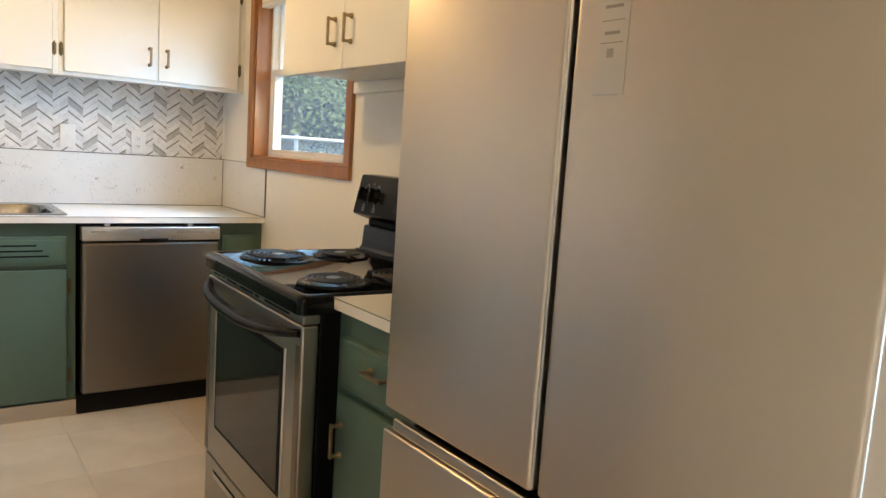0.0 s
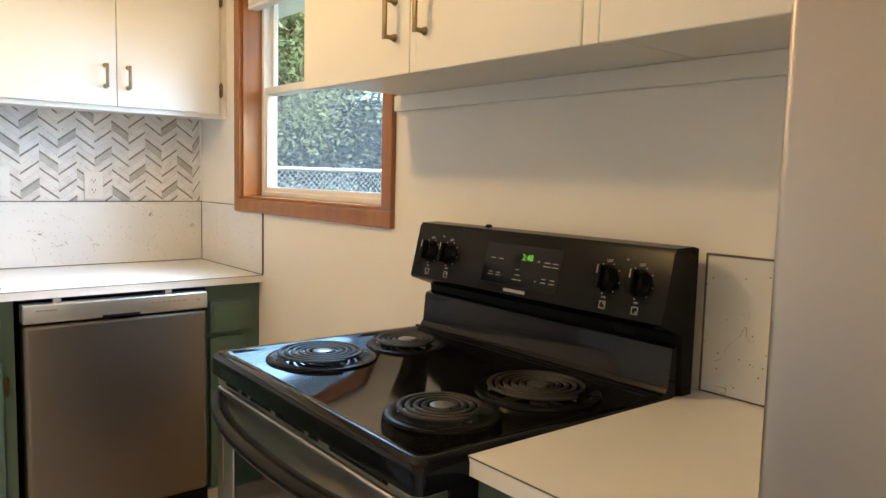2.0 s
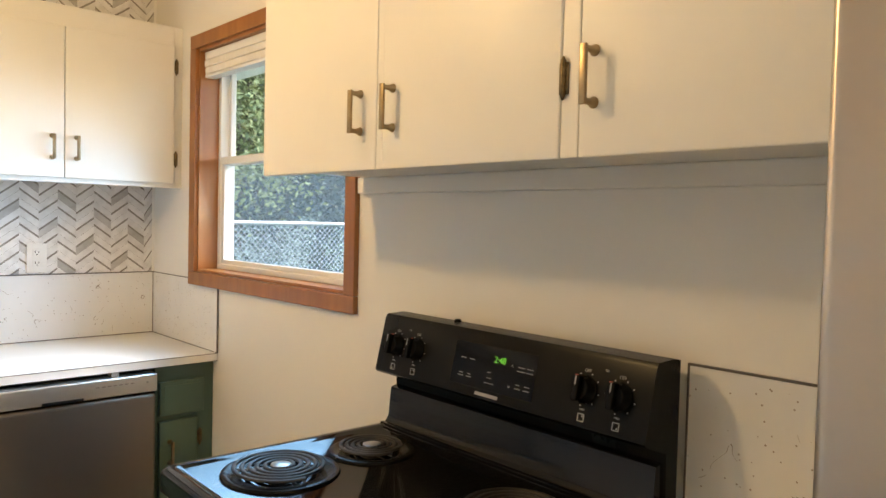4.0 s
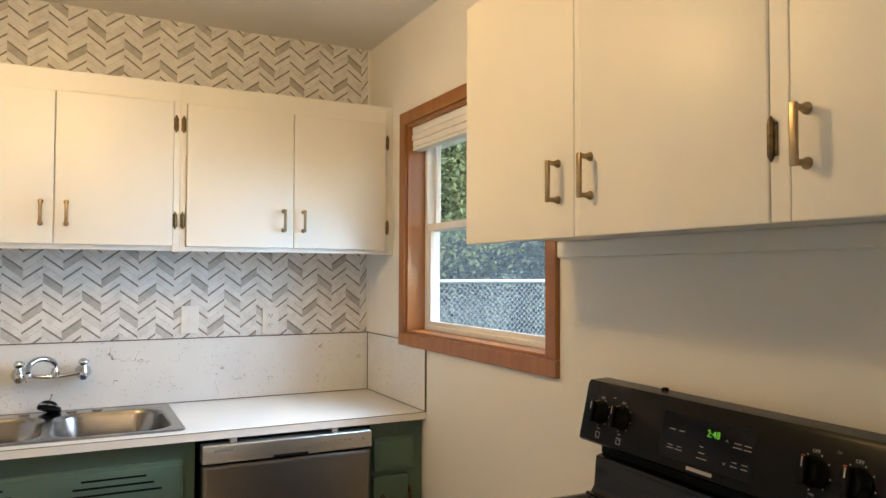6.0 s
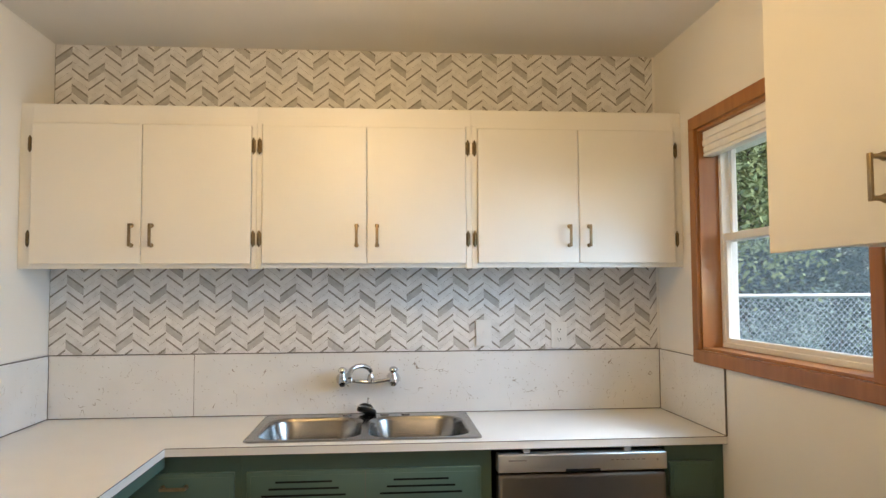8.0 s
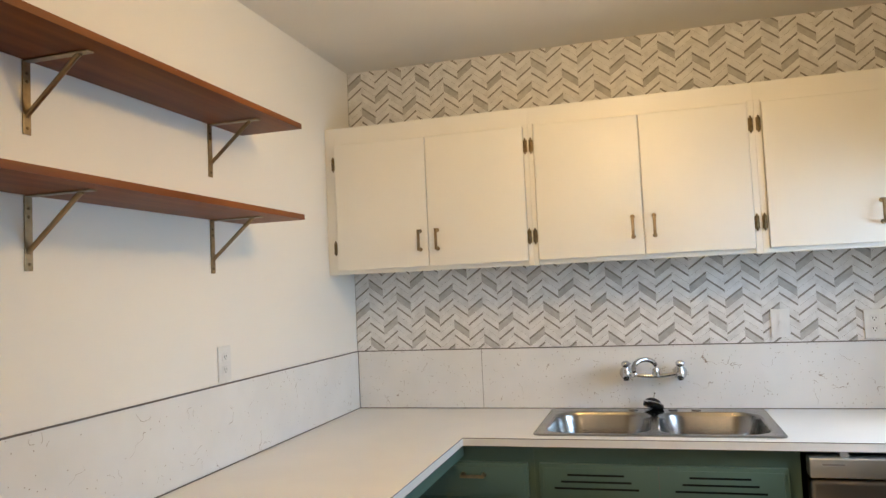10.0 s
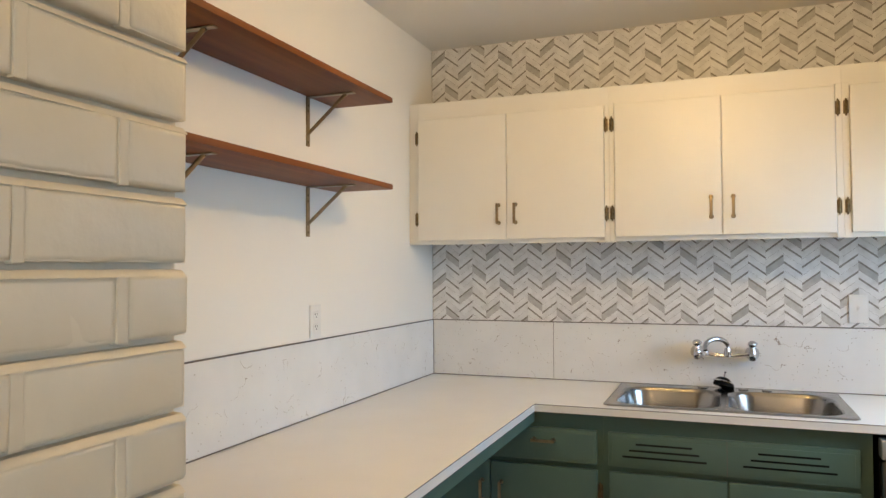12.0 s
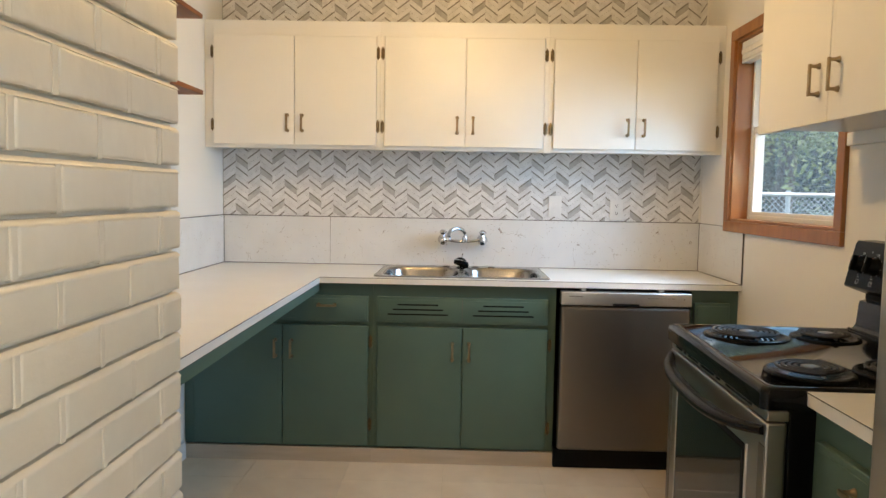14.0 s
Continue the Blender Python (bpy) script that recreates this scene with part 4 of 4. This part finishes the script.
# ---- shelves on the wall ----
def shelf(z, label):
    s = thing("wall_shelf", pose(W, -1.655, z), label, "shelf", "wall shelves")
    part("board", bx(0.001, 0.238, -0.675, 0.675, -0.0095, 0.0095, bevel=0.0025), SHELFW, s, smooth=True)
    for y in (0.476, -0.257):
        b = bmesh.new()
        box(b, 0.0005, 0.004, y - 0.011, y + 0.011, -0.185, -0.010, bevel=0.001)
        box(b, 0.004, 0.185, y - 0.011, y + 0.011, -0.0135, -0.0098, bevel=0.001)
        br = part("bracket", b, BRASS, s, "aged brass angle bracket")
        part("brace", tube([(0.003, y, -0.145), (0.006, y, -0.138), (0.147, y, -0.018), (0.155, y, -0.0135)], 0.0062, 8), BRASS, br, smooth=True)
        for zz in (-0.04, -0.06, -0.17):
            part("screw", lathe([(0.004, 0), (0.0042, 0.001), (0.002, 0.002)], Matrix.Translation((0.004, y, zz)) @ Matrix.Rotation(radians(90), 4, "Y"), 10), BRONZE, br)


shelf(2.050, "upper reddish-brown wood shelf on brass brackets")
shelf(1.733, "lower reddish-brown wood shelf on brass brackets")


# ---- plates ----
def outlet(m, label, switch=False):
    o = thing("outlet_plate", m, label, "light switch" if switch else "outlet")
    part("cover", bx(-0.036, 0.036, -0.006, 0, -0.058, 0.058, bevel=0.0025, seg=3), PLATE, o, smooth=True)
    if switch:
        part("toggle_surround", bx(-0.007, 0.007, -0.0075, -0.004, -0.013, 0.013, bevel=0.001), PLATE, o)
        part("toggle", bx(-0.004, 0.004, -0.016, -0.005, -0.002, 0.008, bevel=0.001), PLATE, o)
    else:
        for s in (-1, 1):
            rc = part("receptacle", bx(-0.0165, 0.0165, -0.0075, -0.004, s * 0.021 - 0.0135, s * 0.021 + 0.0135, bevel=0.003, seg=3), PLATE, o, smooth=True)
            for a in (-0.006, 0.006):
                part("slot", bx(a - 0.0012, a + 0.0012, -0.0079, -0.0065, s * 0.021 - 0.001, s * 0.021 + 0.007), MATTE, rc)
            part("ground_hole", lathe([(0.0024, 0), (0.0024, 0.0012)], Matrix.Translation((0, -0.0067, s * 0.021 - 0.0065)) @ Matrix.Rotation(radians(90), 4, "X"), 10), MATTE, rc)
    for z in ((-0.03, 0.03) if switch else (0,)):
        part("screw", lathe([(0.0032, 0), (0.0032, 0.001), (0.002, 0.0016)], Matrix.Translation((0, -0.0058, z)) @ Matrix.Rotation(radians(90), 4, "X"), 10), PLATE, o)


outlet(pose(-0.812, -0.004, 1.262), "white single switch plate on the chevron wall", True)
outlet(pose(-0.470, -0.004, 1.250), "white duplex outlet on the chevron wall")
outlet(pose(W, -1.132, 1.250, 0, 0, 90), "white duplex outlet above the bar counter")

# ---- outside the window ----
solid("ground", bx(-600, 600, -600, 600, -0.4, -0.3), LAWN, "patchy green lawn all round the house", "ground", "structure")
solid("roof_eave", bx(0.16, 0.66, -8, 1, 2.19, 2.3), EAVE, "pale painted eave outside the window", "eave", "structure")
FY = 3.5


def fence():
    """Chain-link fence running away from the house; local x along it."""
    f = thing("chain_link_fence", pose(0.6, FY, -0.3), "galvanised chain-link fence with a top rail", "fence")
    x1, h = 5.6, 1.68
    part("top_rail", tube([(0, 0, h), (x1, 0, h)], 0.021, 10), GALV, f, smooth=True)
    for x in (0.05, 1.45, 3.6, 5.5):
        part("post", tube([(x, 0.03, 0), (x, 0.03, h + 0.04)], 0.024, 10), GALV, f, smooth=True)
    bm = bmesh.new()
    span, hh = 0.062, h - 0.05
    for i in range(-int(hh / span) - 1, int(x1 / span)):
        a = i * span
        for s, (p, q) in enumerate((((a, 0.03), (a + hh, h)), ((a + hh, 0.03), (a, h)))):
            tube([(p[0], 0.004 * s, p[1]), (q[0], 0.004 * s, q[1])], 0.0024, 4, bm)
    tagged(part("wire_mesh", bm, GALV, f), kind="stuff")


fence()


def leaves(points, size, rng, droop=0.3):
    """Many small bent leaf blades scattered about the points."""
    verts, faces = [], []
    for p in points:
        d = Vector((rng.gauss(0, 1), rng.gauss(0, 1), rng.gauss(0, 0.6) - droop)).normalized()
        s = d.cross(Vector((rng.gauss(0, 1), rng.gauss(0, 1), rng.gauss(0, 1)))).normalized()
        l, w = size * rng.uniform(0.7, 1.5), size * rng.uniform(0.18, 0.32)
        k = len(verts)
        p = Vector(p)
        verts += [p, p + d * l * 0.5 + s * w, p + d * l, p + d * l * 0.5 - s * w]
        faces.append((k, k + 1, k + 2, k + 3))
    me = bpy.data.meshes.new("crown")
    me.from_pydata([tuple(v) for v in verts], [], faces)
    return me


def tree(x, y, h, spread, seed, material, label, count=5200, size=0.13, low=0.18):
    rng = random.Random(seed)
    t = thing("tree", pose(x, y, -0.3), label, "tree", "trees behind the fence")
    bend = [rng.uniform(-0.15, 0.15) for _ in range(4)]
    part("trunk", tube([(0, 0, 0), (bend[0], bend[1], h * 0.3), (bend[2], bend[3], h * 0.65), (0, 0, h * 0.95)], [0.16, 0.12, 0.08, 0.03], 10), BARK, t, smooth=True)
    centres = []
    for i in range(16):
        a, z = rng.uniform(0, 6.3), rng.uniform(low, 0.95) * h
        r = spread * (1.15 - 0.75 * z / h) * rng.uniform(0.5, 1.0)
        tip = (r * math.cos(a), r * math.sin(a), z + rng.uniform(-0.3, 0.3))
        part("limb", tube([(0, 0, z * 0.85), (tip[0] * 0.5, tip[1] * 0.5, z + 0.1), tip], [0.04, 0.025, 0.01], 6), BARK, t)
        centres.append(tip)
        centres.append((tip[0] * 0.55, tip[1] * 0.55, z))
    pts = []
    for _ in range(count):
        c = rng.choice(centres)
        pts.append((c[0] + rng.gauss(0, 0.34), c[1] + rng.gauss(0, 0.34), c[2] + rng.gauss(0, 0.3)))
    cr = new("crown", leaves(pts, size, rng))
    cr.data.materials.append(material)
    cr.parent = t


tree(2.6, 6.6, 5.4, 1.6, 3, LEAF, "dark evergreen tree behind the fence", 15000, 0.085)
tree(4.6, 7.4, 5.8, 1.7, 5, LEAF, "dark evergreen tree behind the fence", 15000, 0.085)
tree(1.2, 8.2, 5.6, 1.6, 8, LEAF, "dark evergreen tree behind the fence", 15000, 0.085)
tree(2.55, 4.5, 4.8, 1.0, 14, LEAF2, "yellow-green drooping conifer near the house", 15000, 0.075, 0.5)
tree(6.4, 6.4, 5.2, 1.7, 17, LEAF, "dark evergreen tree behind the fence", 12000, 0.085)
tree(3.4, 10.5, 7.0, 2.4, 19, LEAF, "tall dark tree at the garden's end", 12000, 0.14)
tree(6.6, 11.5, 7.0, 2.4, 23, LEAF, "tall dark tree at the garden's end", 12000, 0.14)
tree(0.6, 12.5, 7.0, 2.4, 29, LEAF, "tall dark tree at the garden's end", 12000, 0.14)


def shrub(x, y, w, h, seed, material, label, count=7000, leaf=0.06):
    """A low rounded bush: stems and a ragged crown of small leaves."""
    rng = random.Random(seed)
    b = thing("shrub", pose(x, y, -0.3), label, "shrub", "shrubs along the fence")
    pts = []
    for i in range(7):
        a = rng.uniform(0, 6.3)
        tip = (w * 0.7 * math.cos(a), w * 0.5 * math.sin(a), h * rng.uniform(0.6, 0.95))
        part("stem", tube([(0, 0, 0), (tip[0] * 0.4, tip[1] * 0.4, h * 0.4), tip], [0.02, 0.014, 0.006], 6), BARK, b)
    for _ in range(count):
        a, r, z = rng.uniform(0, 6.3), math.sqrt(rng.random()), rng.random()
        k = 0.75 + 0.3 * noise.noise((math.cos(a) * 2 + seed, math.sin(a) * 2, z * 3))
        pts.append((w * r * k * math.cos(a), w * 0.6 * r * k * math.sin(a), h * z * k))
    cr = new("crown", leaves(pts, leaf, rng, 0.0))
    cr.data.materials.append(material)
    cr.parent = b


shrub(3.0, 4.3, 0.65, 2.0, 31, PALE, "pale green leafy shrub behind the fence")
shrub(1.2, 4.5, 0.6, 1.3, 33, PALE, "pale green leafy shrub behind the fence")
shrub(3.7, 4.7, 0.9, 1.5, 35, LEAF, "dark leafy shrub behind the fence")
shrub(5.0, 4.8, 0.9, 1.5, 37, LEAF, "dark leafy shrub behind the fence")
shrub(3.6, 9.0, 4.6, 3.4, 41, LEAF, "tall dense dark hedge behind the trees", 12000, 0.2)

# ---- painted brick chimney ----
BX, BY0, BY1 = -1.861, -4.55, -2.757
ch = thing("brick_chimney", pose(BX, BY1, 0), "cream painted brick chimney breast with deep joints", "chimney", kind="structure")
part("mortar_core", bx(W - BX + 0.001, -0.026, BY0 - BY1 + 0.011, -0.026, 0, TOP - 0.001), MORTAR, ch)
CH, BH, BL, HL = 0.0757, 0.0625, 0.1935, 0.083
Z0 = 0.0


def brick_mesh(l, seed):
    """One brick with worn edges; local: along -y from 0, face at x = 0."""
    rng = random.Random(seed)
    bm = bx(-0.1, 0.0, -l, 0.0, 0.0, BH, bevel=0.0055, seg=3)
    bmesh.ops.subdivide_edges(bm, edges=[e for e in bm.edges if abs(e.verts[0].co.y - e.verts[1].co.y) > 0.05], cuts=int(l / 0.02), use_grid_fill=True)
    for v in bm.verts:
        p = v.co * 34 + Vector((seed * 7.3, 0, 0))
        low = 1.8 if v.co.z < 0.008 else 1.0
        v.co += Vector((noise.noise(p) * 0.0022, noise.noise(p + Vector((9, 2, 4))) * 0.0022, noise.noise(p * 1.7 + Vector((3, 8, 1))) * 0.0011 * low))
    bmesh.ops.recalc_face_normals(bm, faces=bm.faces[:])
    me = bpy.data.meshes.new("brick")
    bm.to_mesh(me)
    bm.free()
    me.materials.append(BRICKP)
    me.shade_smooth()
    me.set_sharp_from_angle(angle=radians(50))
    return me


full = [brick_mesh(BL, i) for i in range(7)]
half = [brick_mesh(HL, 20 + i) for i in range(5)]
rng = random.Random(4)
for c in range(int(TOP / CH) + 1):
    z = Z0 + c * CH
    if z + BH > TOP or z < 0:
        continue
    joint = bx(-0.09, -0.0026, BY0 - BY1 + 0.011, -0.0026, z + 0.0005, z + BH)
    y = -(HL if c % 2 == 0 else BL) - 0.00675
    while y > BY0 - BY1 + 0.1:
        w = 0.0062 + 0.0015 * noise.noise((y * 31, c * 1.9, 5.0))
        box(joint, -0.01, -0.0004 + 0.0012 * noise.noise((y * 17, c * 2.3, 1.0)), y - w, y + w, z - 0.002, z + BH, bevel=0.0018, seg=2)
        y -= BL + 0.0135
    part("head_joint", joint, MORTAR, ch)
    # weathered bed joint: slopes out towards the brick below
    bed = bmesh.new()
    n = 90
    rows = []
    for i in range(n + 1):
        yy = (BY0 - BY1 + 0.011) + (BY1 - BY0 - 0.014) * i / n
        lip = 0.0002 + 0.0018 * noise.noise((yy * 22, c * 3.1, 0.0)) + 0.001 * noise.noise((yy * 90, c * 5.7, 2.0))
        rows.append([bed.verts.new(p) for p in ((-0.03, yy, z - 0.0155), (lip, yy, z - 0.0140), (lip - 0.0005, yy, z - 0.0125), (lip - 0.0065, yy, z - 0.0068), (-0.016, yy, z - 0.0064), (-0.016, yy, z + 0.001), (-0.03, yy, z + 0.001))])
    for p, q in zip(rows, rows[1:]):
        for i in range(7):
            bed.faces.new((p[i], p[(i + 1) % 7], q[(i + 1) % 7], q[i]))
    bed.faces.new(rows[0][::-1])
    bed.faces.new(rows[-1])
    part("bed_joint", bed, MORTAR, ch, smooth=True)
    y = 0.0
    first = c % 2 == 0
    while y > BY0 - BY1 + 0.15:
        use_half = first
        first = False
        ob = new("brick", (half if use_half else full)[rng.randrange(5)])
        ob.parent = ch
        ob.location = (rng.uniform(-0.002, 0.001), y + rng.uniform(-0.003, 0.003) - (0.0 if y < 0 else 0.002), z + rng.uniform(-0.0012, 0.0012))
        y -= (HL if use_half else BL) + 0.0135

# bricks of the chimney's short side, facing the bar counter
for c in range(int(TOP / CH) + 1):
    z = Z0 + c * CH
    if z + BH > TOP or z < 0:
        continue
    x = -0.104
    if c % 2 == 1:
        ob = new("brick", half[rng.randrange(5)])
        ob.parent = ch
        ob.matrix_local = Matrix.Translation((x - HL, 0, z)) @ Matrix.Rotation(radians(90), 4, "Z")
        x -= HL + 0.0135
    while x > W - BX + 0.22:
        ob = new("brick", full[rng.randrange(5)])
        ob.parent = ch
        ob.matrix_local = Matrix.Translation((x - BL, rng.uniform(-0.002, 0.001), z)) @ Matrix.Rotation(radians(90), 4, "Z")
        x -= BL + 0.0135

# ---- vinyl floor tiles ----
fl = thing("floor", pose(0, 0, 0), "pale beige vinyl floor tiles with faint joints", "floor", kind="structure")
TS = 0.46
tile = bx(-TS / 2 + 0.0008, TS / 2 - 0.0008, -TS / 2 + 0.0008, TS / 2 - 0.0008, -0.0035, 0.0, bevel=0.0008, seg=1)
bmesh.ops.recalc_face_normals(tile, faces=tile.faces[:])
tm = bpy.data.meshes.new("tile")
tile.to_mesh(tm)
tile.free()
tm.materials.append(FLOOR)
for i in range(7):
    for j in range(16):
        ob = new("tile", tm)
        ob.parent = fl
        ob.location = (-0.94 + TS / 2 - (i - 2) * TS, -0.15 - TS * j, 0.0)

# ---- chevron wallpaper ----
COLW, ROWH, RISE = 0.0693, 0.0693, 0.052


def clip(poly, lo, hi):
    for bound, sign in ((lo, 1), (hi, -1)):
        out = []
        for (u1, z1), (u2, z2) in zip(poly, poly[1:] + poly[:1]):
            a, b = sign * (z1 - bound) >= 0, sign * (z2 - bound) >= 0
            if a:
                out.append((u1, z1))
            if a != b:
                t = (bound - z1) / (z2 - z1)
                out.append((u1 + (u2 - u1) * t, bound))
        poly = out
        if len(poly) < 3:
            return []
    return poly


def prism(poly, y0, y1, verts, faces):
    k, n = len(verts), len(poly)
    verts += [(u, y1, z) for u, z in poly] + [(u, y0, z) for u, z in poly]
    faces.append(tuple(range(k, k + n)))
    for i in range(n):
        faces.append((k + i, k + n + i, k + n + (i + 1) % n, k + (i + 1) % n))


paper = thing("chevron_wallpaper", pose(0, 0, 0), "grey and white chevron marble-look wallpaper", "wallpaper", kind="structure")
rest = {False: ([], []), True: ([], [])}
count = 0
for lo, hi in ((SZ + 0.004, 1.556), (UTOP - 0.003, TOP - 0.001)):
    part("paper_ground", bx(W + 0.001, -0.012, -0.0016, -0.0002, lo, hi), WPBASE, paper)
    for c in range(40):
        u0, u1 = W + 0.003 + c * COLW, min(W + 0.003 + (c + 1) * COLW, -0.012)
        if u1 - u0 < 0.004:
            continue
        up = RISE if c % 2 == 0 else -RISE
        # neighbouring columns are set a third of a row apart, so the dark lines do not meet
        base_z = 1.362 if c % 2 == 0 else 1.386
        first = (3 - (c - 2) // 2) if c % 2 == 0 else (2 - (c - 1) // 2)
        for j in range(-5, 19):
            for s in (0, 1):
                a = base_z + j * ROWH + (0.0045 if s == 0 else ROWH * 0.507)
                b = base_z + j * ROWH + (ROWH * 0.493 if s == 0 else ROWH - 0.0045)
                e = 0.00008
                poly = clip([(u0 + e, a), (u1 - e, a + up), (u1 - e, b + up), (u0 + e, b)], lo, hi)
                if not poly:
                    continue
                grey = s == 1 and (j + 1 - first) % 4 == 0
                near = lo < 1.5 and 8 <= c < 32 and count < 300
                if near:
                    v, f = [], []
                    prism(poly, -0.001, -0.0024, v, f)
                    me = bpy.data.meshes.new("strip")
                    me.from_pydata(v, [], f)
                    me.materials.append(WGREY if grey else WLIGHT)
                    o = new("strip", me)
                    o.parent = paper
                    count += 1
                else:
                    prism(poly, -0.001, -0.0024, *rest[grey])
for grey, (v, f) in rest.items():
    me = bpy.data.meshes.new("strips")
    me.from_pydata(v, [], f)
    me.materials.append(WGREYS if grey else WLIGHTS)
    o = new("strips", me)
    o.parent = paper
    tagged(o, kind="stuff")
